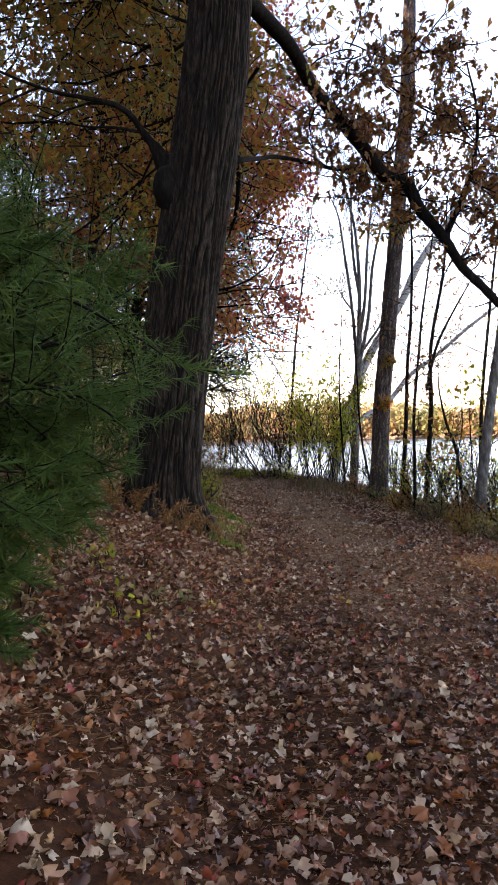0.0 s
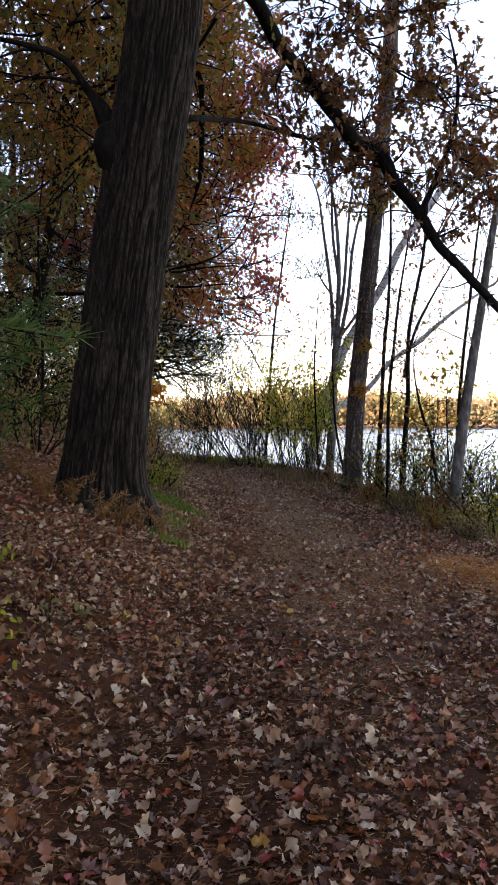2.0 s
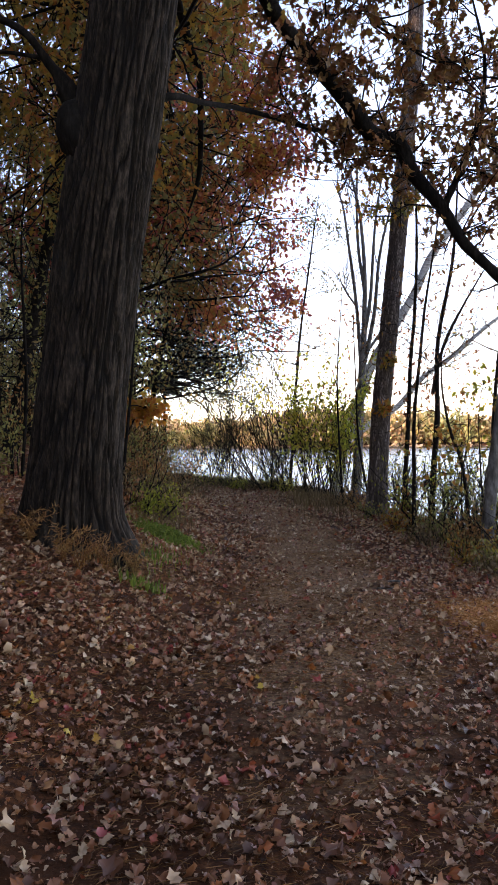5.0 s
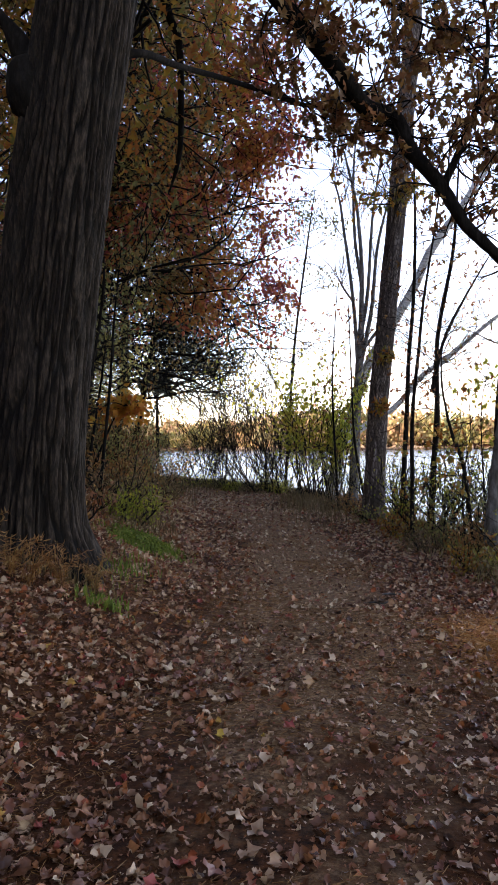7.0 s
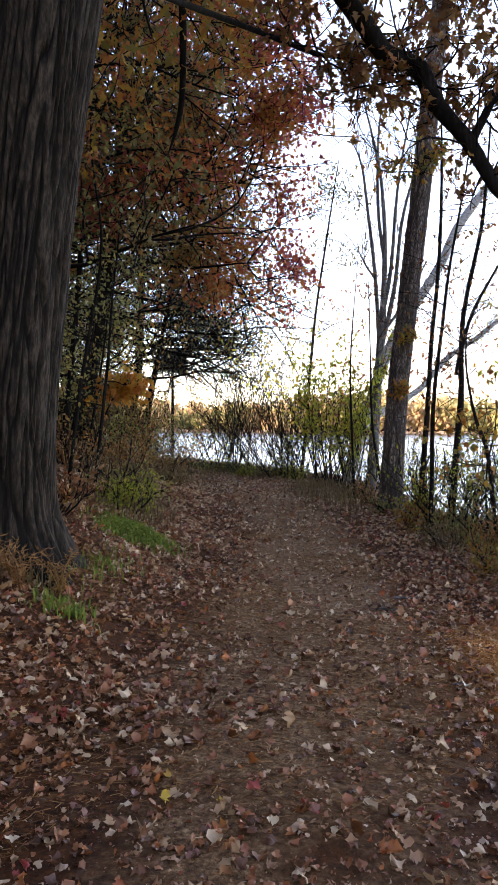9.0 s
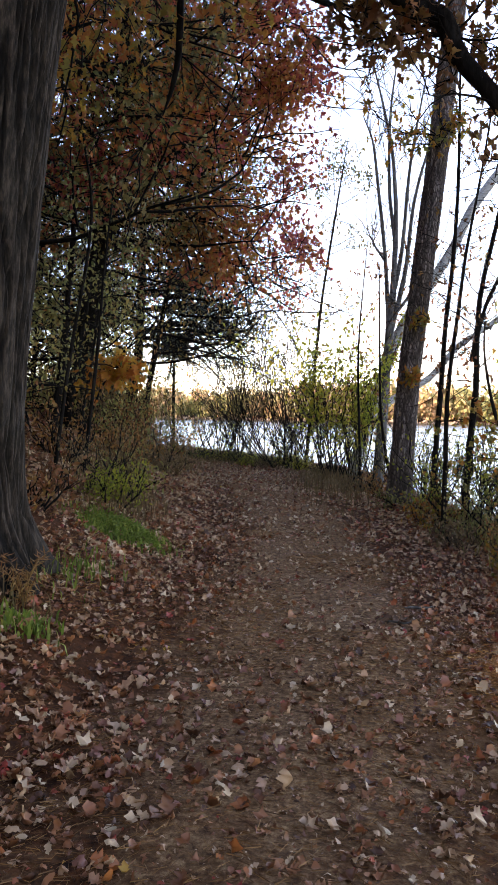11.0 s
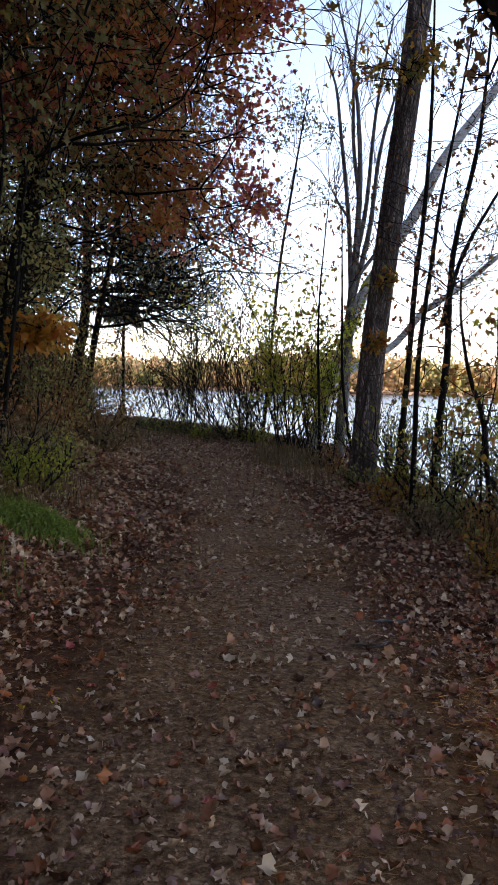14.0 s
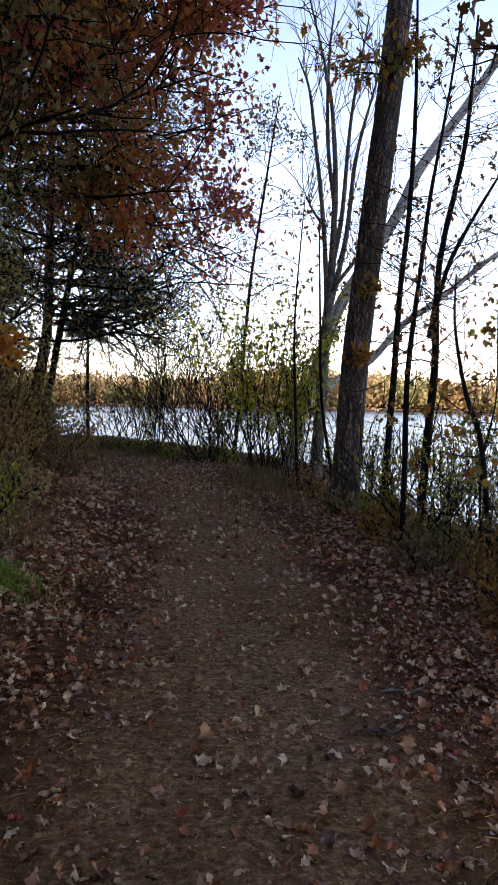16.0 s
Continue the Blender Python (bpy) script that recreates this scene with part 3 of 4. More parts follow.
# ---- trees, built from a trunk line ----
def leafy_tree(name, label, line, radii, bark, leaf, seed, limbs, limb_len, leaves, leaf_size, z_from=0.3, levels=2, lean=(0, 0, 0.15), shapes=None, sigma=0.09, sides=12, kids=4, group="", category="tree", rise=0.0, droop=0.0, wobble=0.06, min_z=-9.0, extra=(), max_x=99.0, stout=0.4):
    rng = np.random.default_rng(seed)
    base = line[0]
    ob = thing(name, base, label, category, group)
    trunk = smooth_line(line, 8 * len(line))
    v, f = tube(trunk, radii, sides, wobble, rng)
    mesh_object("trunk", v, f, bark, ob, "", True)
    lines, tips = [], []
    n = len(trunk)
    for k in range(limbs):
        j = int(rng.uniform(z_from, 0.98) * (n - 1))
        a = rng.uniform(0, math.tau)
        d = np.array([math.cos(a), math.sin(a), rise + rng.normal(0, 0.15)]) + np.asarray(lean)
        rr = np.interp(j / (n - 1), np.linspace(0, 1, len(radii)), radii)
        grow(rng, trunk[j], d, limb_len * rng.uniform(0.6, 1.15) * (1.15 - 0.6 * j / n), max(rr * stout, 0.006), levels, lines, tips, 0.85, droop, kids, 0.35, 5)
    for st, way, ln in extra:
        grow(rng, st, way, ln, 0.035, levels, lines, tips, 0.85, droop, kids, 0.35, 6)
    lines = [q for q in lines if q[0][:, 2].min() > min_z - 0.2]
    tips = [q for q in tips if q[:, 2].min() > min_z and q[:, 0].max() < max_x + 0.3]
    if lines:
        twig_mesh("branch_growth", lines, bark, ob, 4)
    if leaves and tips:
        pts = leaves_on(rng, tips, leaves, sigma)
        pts = pts[pts[:, 0] < max_x + 0.25 * np.sin(pts[:, 2] * 3.1)]
        leaves = len(pts)
        scattered("crown", shapes or [flat_blade(OVAL, 0.3), flat_blade(OVAL, -0.4)], pts, rng.uniform(0.7, 1.3, leaves) * leaf_size, leaf, ob, tilt=0.9, seed=seed)
    return ob


maple_shapes = [flat_blade(MAPLE_SMALL, 0.3), flat_blade(MAPLE_SMALL, -0.4)]
leafy_tree("maple_tree", "red and rust leaved maple leaning over the path", [on_ground(-3.3, 21.0, -0.1), (-3.1, 21, 3.0), (-2.6, 20.9, 6), (-2.2, 20.8, 10), (-2.0, 20.6, 14)], (0.22, 0.17, 0.14, 0.1, 0.04), M_DARK_BARK, M_RED_LEAF, 21, 46, 4.3, 30000, 0.115, 0.42, 2, (0.5, -0.1, 0.26), maple_shapes, 0.16, kids=5, min_z=4.1, extra=[((-2.0, 20.9, 5.2 + 0.4 * k), (1, 0.15 * (k % 3) - 0.1, -0.12 + 0.05 * (k % 4)), 3.0 + 0.1 * k) for k in range(12)], max_x=2.1)
leafy_tree("maple_tree", "olive and bronze leaved maple on the bank", [on_ground(-3.9, 16.5, -0.1), (-3.6, 16.6, 3.0), (-3.1, 16.8, 6), (-2.8, 17, 9), (-2.6, 17, 12)], (0.15, 0.12, 0.1, 0.07, 0.03), M_DARK_BARK, M_BRONZE_LEAF, 22, 42, 4.4, 12500, 0.1, 0.36, 2, (0.45, 0, 0.15), maple_shapes, 0.17, kids=5, min_z=2.9, max_x=0.4)
for k, (x, y, hgt, ln) in enumerate(((-3.0, 18.5, 7, 2.6), (-5.2, 23.5, 9, 3.0), (-5.6, 19.0, 9, 3.2), (-4.4, 14.0, 7, 2.4), (-6.6, 26.0, 11, 3.6))):
    leafy_tree("woodland_tree", "slender tree with thinning olive leaves on the bank", [on_ground(x, y, -0.1), (x + 0.15, y, hgt * 0.35), (x + 0.35, y, hgt * 0.7), (x + 0.5, y - 0.1, hgt)], (0.08, 0.065, 0.045, 0.015), M_DARK_BARK, M_BRONZE_LEAF, 31 + k, 22, ln, 3600, 0.08, 0.25, 2, (0.25, -0.1, 0.12), None, 0.15, 8, 5, "trees on the bank")
# crowded young growth that darkens the slope behind
for k, (x, y, hgt, ln) in enumerate(((-6.4, 16.5, 6.5, 2.4), (-7.6, 20.5, 8, 2.8), (-8.2, 25.0, 9, 3.0), (-9.5, 16.5, 9, 3.0), (-9.0, 30.5, 9, 3.0), (-6.0, 12.6, 6, 2.2), (-11.5, 22.5, 10, 3.2), (-4.9, 21.5, 6, 2.2), (-5.2, 26.0, 6.5, 2.3))):
    leafy_tree("understory_tree", "crowded young tree with dull olive and brown leaves", [on_ground(x, y, -0.1), (x + 0.1, y, hgt * 0.35), (x + 0.2, y + 0.1, hgt * 0.7), (x + 0.2, y - 0.1, hgt)], (0.07, 0.055, 0.04, 0.012), M_DARK_BARK, (M_BRONZE_LEAF, M_OLIVE_LEAF)[k % 2], 531 + k, 34, ln, 5200, 0.11, 0.1, 2, (0.05, -0.1, 0.12), None, 0.2, 6, 5, "young trees on the slope")

leafy_tree("woodland_tree", "tree with thinning olive and bronze leaves above the path", [on_ground(-2.9, 25.5, -0.1), (-2.5, 25.5, 3), (-1.9, 25.4, 6), (-1.4, 25.2, 9)], (0.1, 0.08, 0.05, 0.02), M_DARK_BARK, M_BRONZE_LEAF, 39, 36, 3.9, 9000, 0.078, 0.34, 2, (0.6, -0.15, 0.1), None, 0.2, 8, 6, "trees on the bank", min_z=2.7, extra=[((-1.9, 25.3, 4.2 + 0.45 * k), (1, -0.1, -0.1 + 0.03 * k), 3.4 - 0.1 * k) for k in range(7)], max_x=1.9)
leafy_tree("woodland_tree", "tree with olive and bronze leaves on the bank", [on_ground(-3.1, 19.5, -0.1), (-2.8, 19.5, 3), (-2.3, 19.4, 6), (-1.8, 19.2, 8)], (0.09, 0.075, 0.05, 0.02), M_DARK_BARK, M_BRONZE_LEAF, 40, 22, 2.8, 3400, 0.08, 0.4, 2, (0.4, -0.1, 0.18), None, 0.16, 8, 5, "trees on the bank", min_z=2.8)

# thin bare stems on the bank
for k, ln in enumerate(([(-1.89, 15.0, 0.5), (-1.67, 15.0, 2.25), (-1.38, 15.0, 4.17), (-1.53, 15.0, 5.64), (-1.47, 15.0, 7.69)], [(-1.62, 15.5, 0.5), (-1.41, 15.5, 2.5), (-1.33, 15.5, 3.6), (-1.2, 15.6, 5)], [(-2.6, 13.2, 0.8), (-2.5, 13.2, 2.5), (-2.55, 13.2, 4.5), (-2.4, 13.2, 6)], [(-3.4, 12.2, 1.2), (-3.2, 12.2, 3.5), (-3.1, 12.3, 6)], [(-2.3, 17.4, 0.7), (-2.0, 17.4, 2.5), (-1.75, 17.4, 4.4)])):
    leafy_tree("sapling", "thin dark sapling with a few olive leaves", ln, (0.03, 0.024, 0.016, 0.006), M_DARK_BARK, M_OLIVE_LEAF, 51 + k, 16, 1.1, 420, 0.07, 0.2, 1, (0, 0, 0.35), None, 0.08, 6, 4, "saplings on the bank")
leafy_tree("maple_sapling", "young maple with orange and golden leaves", [on_ground(-2.0, 16.4, -0.05), (-1.75, 16.3, 1.5), (-1.4, 16.1, 2.15), (-1.05, 16.0, 2.35)], (0.025, 0.02, 0.012, 0.005), M_DARK_BARK, M_ORANGE_LEAF, 61, 16, 0.45, 260, 0.13, 0.6, 1, (0.3, 0, -0.15), maple_shapes, 0.1, 6)


# ---- white pines ----
def needle_sprays(rng, tips, per, length, spread=0.25):
    """Places and headings of needles fanning out round twigs."""
    pts, d = [], []
    for t in tips:
        seg = np.diff(t, axis=0)
        for _ in range(per):
            j = rng.integers(0, len(seg))
            pts.append(t[j] + seg[j] * rng.uniform())
            w_ = unit(seg[j]) + rng.normal(0, 0.55, 3)
            d.append(math.atan2(w_[1], w_[0]))
    return np.array(pts), np.array(d)


def pine_tree(name, label, line, radii, bark, leaf, seed, whorls, reach, needle, per, first=0.2, sag=-0.1, width=0.05, toward=None, levels=2, shape=None):
    rng = np.random.default_rng(seed)
    ob = thing(name, line[0], label, "tree")
    trunk = smooth_line(line, 30)
    v, f = tube(trunk, radii, 10, 0.04, rng)
    mesh_object("trunk", v, f, bark, ob, "", True)
    lines, tips = [], []
    for k in range(whorls):
        u = first + (0.98 - first) * k / max(whorls - 1, 1)
        q = trunk[int(u * 29)]
        for m in range(5):
            a = rng.uniform(0, math.tau)
            if toward is not None and rng.uniform() < 0.5:
                a = toward + rng.normal(0, 0.5)
            grow(rng, q, (math.cos(a), math.sin(a), 0.1), reach * (1.1 - 0.75 * u if shape is None else float(np.interp(u, *shape))) * rng.uniform(0.7, 1.2), 0.03 * reach / 2, levels, lines, tips, 0.75, sag, 5, 0.2, 5)
    twig_mesh("bough_growth", lines, bark, ob, 3)
    pts, head = needle_sprays(rng, tips, per, needle)
    scattered("needle_growth", [flat_blade([(0, 0.6), (1, 0.15)])], pts, needle * rng.uniform(0.7, 1.2, len(pts)), leaf, ob, "dark green needles", 0.55, head, True, seed, width)
    return ob


pine_tree("pine_sapling", "young green pine with soft drooping needles", [on_ground(-1.8, 3.7, -0.05), (-1.8, 3.7, 1.0), (-1.78, 3.7, 1.9), (-1.76, 3.7, 2.75)], (0.05, 0.04, 0.03, 0.01), M_DARK_BARK, M_NEEDLE, 71, 11, 1.13, 0.08, 50, 0.32, 0.0, 0.04, 0.15, 2, ([0.2, 0.42, 0.55, 0.9, 1.0], [0.42, 0.45, 0.95, 0.9, 0.35]))
pine_tree("white_pine", "tall white pine with level dark boughs", [on_ground(-4.9, 32, -0.1), (-4.45, 32, 2.6), (-4.27, 32, 3.8), (-4.2, 32, 6), (-4.1, 32, 12), (-4, 32, 16)], (0.2, 0.18, 0.16, 0.14, 0.09, 0.03), M_DARK_BARK, M_DARK_NEEDLE, 72, 13, 4.8, 0.24, 7, 0.42, -0.03, 0.1, -0.3, 2)
pine_tree("white_pine", "tall white pine with level dark boughs", [on_ground(-7.2, 28, -0.1), (-7.0, 28, 5), (-6.9, 28, 14)], (0.22, 0.17, 0.04), M_DARK_BARK, M_DARK_NEEDLE, 73, 12, 4.2, 0.22, 9, 0.42, -0.03, 0.1, -0.2, 2)
pine_tree("pine_sapling", "slim young pine with a dark tuft of needles", [on_ground(-3.15, 33, -0.1), (-3.17, 33, 3.2), (-3.07, 33, 4.31)], (0.06, 0.05, 0.02), M_DARK_BARK, M_DARK_NEEDLE, 74, 6, 0.95, 0.17, 75, 0.66, -0.05, 0.1, None, 1)

# ---- trees on the lake side ----
big_pine = thing("pine_tree", on_ground(3.23, 18.8), "tall straight pine trunk with grey-brown bark at the lake edge", "tree")
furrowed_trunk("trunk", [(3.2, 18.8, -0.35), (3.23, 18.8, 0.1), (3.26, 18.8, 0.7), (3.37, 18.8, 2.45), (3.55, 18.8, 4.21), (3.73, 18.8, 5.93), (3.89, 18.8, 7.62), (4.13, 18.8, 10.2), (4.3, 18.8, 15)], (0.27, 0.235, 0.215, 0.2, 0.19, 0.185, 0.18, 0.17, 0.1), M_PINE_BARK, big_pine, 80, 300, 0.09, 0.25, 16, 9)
rng = np.random.default_rng(81)
lines, tips = [], []
for st, d, ln in (((3.72, 18.6, 6.5), (-1, -0.3, 0.3), 1.0), ((3.72, 18.6, 6.3), (-1, -0.5, -0.1), 0.75), ((3.75, 18.6, 6.6), (0.6, -0.6, 0.2), 0.5), ((3.75, 18.6, 6.3), (-0.3, -1, 0.4), 0.5), ((3.4, 18.58, 2.3), (-0.2, -1, 0.2), 0.18), ((3.45, 18.58, 3.3), (0.2, -1, 0.2), 0.18)):
    for r in range(3):
        grow(rng, st, np.array(d) + rng.normal(0, 0.25, 3), ln, 0.012, 1, lines, tips, 0.8, 0.0, 4, 0.4, 4)
twig_mesh("twig_growth", lines, M_DARK_BARK, big_pine, 4)
pts = leaves_on(rng, tips, 330, 0.06)
scattered("sprig", oak_shapes, pts, rng.uniform(0.1, 0.17, len(pts)), M_GOLD_LEAF, big_pine, "orange-brown leaves on short twigs", 0.9)

grey = thing("grey_tree", on_ground(3.4, 24.0), "bare pale grey tree with several upright stems", "tree")
STEMS = (([(3.36, 24, -0.5), (3.4, 24, 0.33), (3.5, 24, 2.44), (3.58, 24, 3.67), (3.64, 24, 4.64)], (0.16, 0.135, 0.12, 0.1, 0.085)),
         ([(3.56, 24, 3.5), (3.44, 24, 5.37), (3.22, 24, 7.16), (3.07, 24, 8.22), (2.82, 24, 8.87)], (0.06, 0.05, 0.038, 0.028, 0.012)),
         ([(3.63, 24, 4.5), (3.67, 24, 6.22), (3.57, 24, 7.77), (3.37, 24, 8.82), (2.98, 24, 10.3)], (0.075, 0.058, 0.042, 0.03, 0.015)),
         ([(3.63, 24.02, 4.5), (3.83, 24.05, 5.62), (4.0, 24.1, 7.78), (4.32, 24.1, 9.8)], (0.065, 0.05, 0.035, 0.015)),
         ([(3.58, 24, 3.5), (3.91, 23.9, 5.14), (4.08, 23.8, 6.83), (4.53, 23.8, 8.6)], (0.07, 0.055, 0.04, 0.015)),
         ([(3.7, 24, 4.1), (4.17, 24, 4.72), (4.43, 24, 5.15), (4.7, 24, 5.8)], (0.05, 0.04, 0.03, 0.012)),
         ([(3.44, 24, 5.37), (3.19, 24, 5.72), (3.0, 24, 6.1)], (0.035, 0.025, 0.01)),
         ([(3.66, 24, 5.8), (3.5, 24.1, 7.2), (3.5, 24.2, 9.0), (3.62, 24.2, 10.2)], (0.05, 0.04, 0.03, 0.012)))
rng = np.random.default_rng(91)
lines = []
for k, (ln, rd) in enumerate(STEMS):
    limb_mesh("trunk" if k == 0 else "stem", ln, rd, M_GREY_BARK, grey, seed=k + 2)
    c = smooth_line(ln, 30)
    for m in range(0 if k == 0 else 12):
        grow(rng, c[rng.integers(8, 30)], (rng.normal(0, 0.5), rng.normal(0, 0.4), 1.0), rng.uniform(0.6, 1.7), 0.012, 1, lines, [], 0.5, 0.25, 3, 0.25, 5)
twig_mesh("twig_growth", lines, M_GREY_BARK, grey, 3)

leaning = thing("leaning_birch", on_ground(2.9, 25.2), "pale birch trunk leaning far out over the water", "tree")
limb_mesh("trunk", [(2.7, 25, -0.5), (2.94, 25, 0.51), (3.52, 25, 2.53), (4.04, 25, 3.94), (5.16, 25, 5.76), (5.71, 25, 6.93), (6.59, 25, 8.16), (7.46, 25, 9.47), (8.8, 25, 11.4)], (0.17, 0.16, 0.15, 0.14, 0.125, 0.115, 0.105, 0.09, 0.05), M_PALE_BARK, leaning)
limb_mesh("limb", [(3.3, 25.3, 1.6), (3.9, 25.7, 2.05), (4.88, 26, 2.65), (5.61, 26, 3.49), (6.47, 26, 4.11), (7.78, 26, 5.19), (9.4, 26, 6.3)], (0.1, 0.1, 0.09, 0.085, 0.075, 0.06, 0.03), M_PALE_BARK, leaning)
lines = []
for src in ([(4.04, 25, 3.94), (5.71, 25, 6.93), (7.46, 25, 9.47)], [(4.88, 26, 2.65), (6.47, 26, 4.11), (8.8, 26, 5.9)]):
    c = smooth_line(src, 30)
    for m in range(22):
        grow(rng, c[rng.integers(3, 30)], (rng.normal(0.5, 0.6), rng.normal(0, 0.4), rng.normal(0.3, 0.5)), rng.uniform(0.8, 2.2), 0.014, 1, lines, [], 0.7, 0.0, 4, 0.3, 5)
twig_mesh("twig_growth", lines, M_DARK_BARK, leaning, 3)

THIN = (([(3.72, 18.4, -0.3), (3.78, 18.4, 0.88), (3.85, 18.4, 2.01), (3.91, 18.4, 3.29), (3.99, 18.4, 4.14), (4.05, 18.4, 5.39), (4.05, 18.4, 6.62), (4.03, 18.4, 7.75)], 0.055),
        ([(3.58, 16.4, -0.45), (3.61, 16.5, 0.86), (3.64, 16.6, 2.03), (3.8, 16.7, 3.43), (3.9, 16.8, 4.17), (4.1, 16.9, 5.29), (4.3, 17.0, 6.6)], 0.04),
        ([(4.31, 18.6, -0.7), (4.42, 18.6, 1.15), (4.49, 18.6, 2.12), (4.49, 18.6, 3.08), (4.54, 18.6, 3.85), (4.81, 18.6, 5.22), (4.9, 18.6, 6.06), (4.97, 18.6, 7.22)], 0.065),
        ([(4.4, 18.6, 2.6), (4.49, 18.6, 3.08), (4.7, 18.6, 3.77), (5.11, 18.6, 4.55), (5.57, 18.6, 5.32)], 0.045),
        ([(4.56, 16.0, -0.7), (4.39, 16.0, 1.06), (4.2, 16.0, 1.68), (4.11, 16.0, 2.02), (4.02, 16.0, 2.57), (4.02, 16.0, 3.11)], 0.035),
        ([(3.3, 19.6, -0.3), (3.0, 19.8, 1.5), (2.95, 20, 3.0), (2.9, 20, 4.6)], 0.03),
        ([(2.75, 21, -0.2), (2.65, 21, 1.7), (2.62, 21, 3.2), (2.75, 21, 5.2)], 0.03),
        ([(5.3, 17.5, -0.9), (5.35, 17.5, 2), (5.6, 17.5, 4.5), (5.9, 17.5, 7)], 0.05))
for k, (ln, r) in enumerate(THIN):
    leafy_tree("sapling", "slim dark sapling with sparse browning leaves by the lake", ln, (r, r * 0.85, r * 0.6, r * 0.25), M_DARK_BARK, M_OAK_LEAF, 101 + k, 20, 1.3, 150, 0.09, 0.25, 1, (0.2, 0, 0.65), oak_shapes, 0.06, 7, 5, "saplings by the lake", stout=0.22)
for k, ln in enumerate(([(4.3, 15.6, -0.5), (4.25, 15.6, 0.9), (4.35, 15.5, 1.7), (4.3, 15.4, 2.6)], [(4.9, 16.4, -0.6), (4.8, 16.4, 1.0), (4.75, 16.3, 2.2), (4.9, 16.2, 3.0)], [(4.0, 17.2, -0.4), (4.05, 17.2, 0.6), (4.1, 17.1, 1.3), (4.2, 17.0, 1.9)])):
    leafy_tree("maple_sapling", "slender maple seedling with broad yellow and tan leaves", ln, (0.018, 0.014, 0.009, 0.004), M_DARK_BARK, (M_GOLD_LEAF, M_YELLOW_LEAF, M_GOLD_LEAF)[k], 111 + k, 16, 0.8, 130, 0.1, 0.35, 1, (0, 0, 0.05), maple_shapes, 0.05, 6, 3, "seedlings by the lake")
leafy_tree("birch_tree", "young grey-barked birch leaning towards the lake", [(4.42, 14.8, -0.6), (4.52, 14.8, 0.75), (4.63, 14.8, 1.62), (4.83, 14.9, 2.78), (4.99, 15.0, 3.57), (5.16, 15.0, 4.74), (5.48, 15.1, 6.51), (5.9, 15.2, 9)], (0.11, 0.1, 0.095, 0.09, 0.08, 0.07, 0.05, 0.03), M_GREY_BARK, M_OLIVE_LEAF, 121, 12, 1.5, 260, 0.08, 0.4, 2, (0.1, 0, 0.5), None, 0.08, stout=0.16)
leafy_tree("sapling", "tall slim sapling with thinning green leaves", [on_ground(1.6, 28.0, -0.1), (1.71, 28.6, 0.78), (1.85, 29.0, 2.77), (2.05, 29.0, 5.15), (2.35, 29.0, 7.32), (2.55, 29.0, 8.71), (2.75, 29.0, 10.08)], (0.055, 0.05, 0.045, 0.035, 0.025, 0.01), M_DARK_BARK, M_SHORE_LEAF, 131, 26, 1.8, 1500, 0.1, 0.12, 1, (0.1, 0, 0.4), None, 0.14, 8, 5)


# ---- shrubs ----
def shrub(name, label, base, height, spread, stems, leaf, leaves, leaf_size, seed, group="", lean=(0, 0), r=0.014, levels=1, bark=None, kids=5):
    rng = np.random.default_rng(seed)
    ob = thing(name, base, label, "shrub", group)
    lines, tips = [], []
    for k in range(stems):
        a = rng.uniform(0, math.tau)
        q = np.array(base) + [math.cos(a) * spread * 0.25 * rng.uniform(), math.sin(a) * spread * 0.25 * rng.uniform(), -0.05]
        d = (math.cos(a) * spread / height * rng.uniform(0.2, 1) + lean[0], math.sin(a) * spread / height * rng.uniform(0.2, 1) + lean[1], 1.0)
        grow(rng, q, d, height * rng.uniform(0.6, 1.1), r, levels, lines, tips, 0.6, 0.2, kids, 0.25, 6)
    twig_mesh("stem_growth", lines, bark or M_DARK_BARK, ob, 4)
    if leaves:
        pts = leaves_on(rng, tips, leaves, 0.09)
        scattered("foliage", [flat_blade(OVAL, 0.3), flat_blade(OVAL, -0.4)], pts, leaf_size * rng.uniform(0.7, 1.3, leaves), leaf, ob, "", 0.9, seed=seed)
    return ob


shrub("yellow_shrub", "yellow-green leaved shrub at the lake edge", on_ground(2.35, 24.0), 3.2, 1.5, 18, M_YELLOW_LEAF, 2200, 0.115, 141)
shrub("yellow_shrub", "low yellow-green shrub at the lake edge", on_ground(2.75, 22.9), 2.0, 1.0, 12, M_YELLOW_LEAF, 600, 0.1, 142)
rng = np.random.default_rng(150)
for k in range(21):
    x = -2.5 + 4.8 * (k / 20) ** 0.7 + rng.normal(0, 0.15)
    y = 30.6 - 0.95 * (x + 2.9) + rng.uniform(-0.5, 1.3)
    tall = k % 5 != 1
    shrub("shore_shrub", "dark bare-stemmed shrub on the shore with small leaves", on_ground(x, y), rng.uniform(2.4, 5.0) * (0.6 + 0.4 * (x > -0.3)) if tall else rng.uniform(1.0, 1.8), 2.6 if tall else 1.3, 5, M_YELLOW_LEAF if k % 9 == 4 else M_SHORE_LEAF, 230 if tall else 150, 0.085, 151 + k, "shrubs along the shore", (rng.normal(0.12, 0.3), 0), 0.016, kids=6)
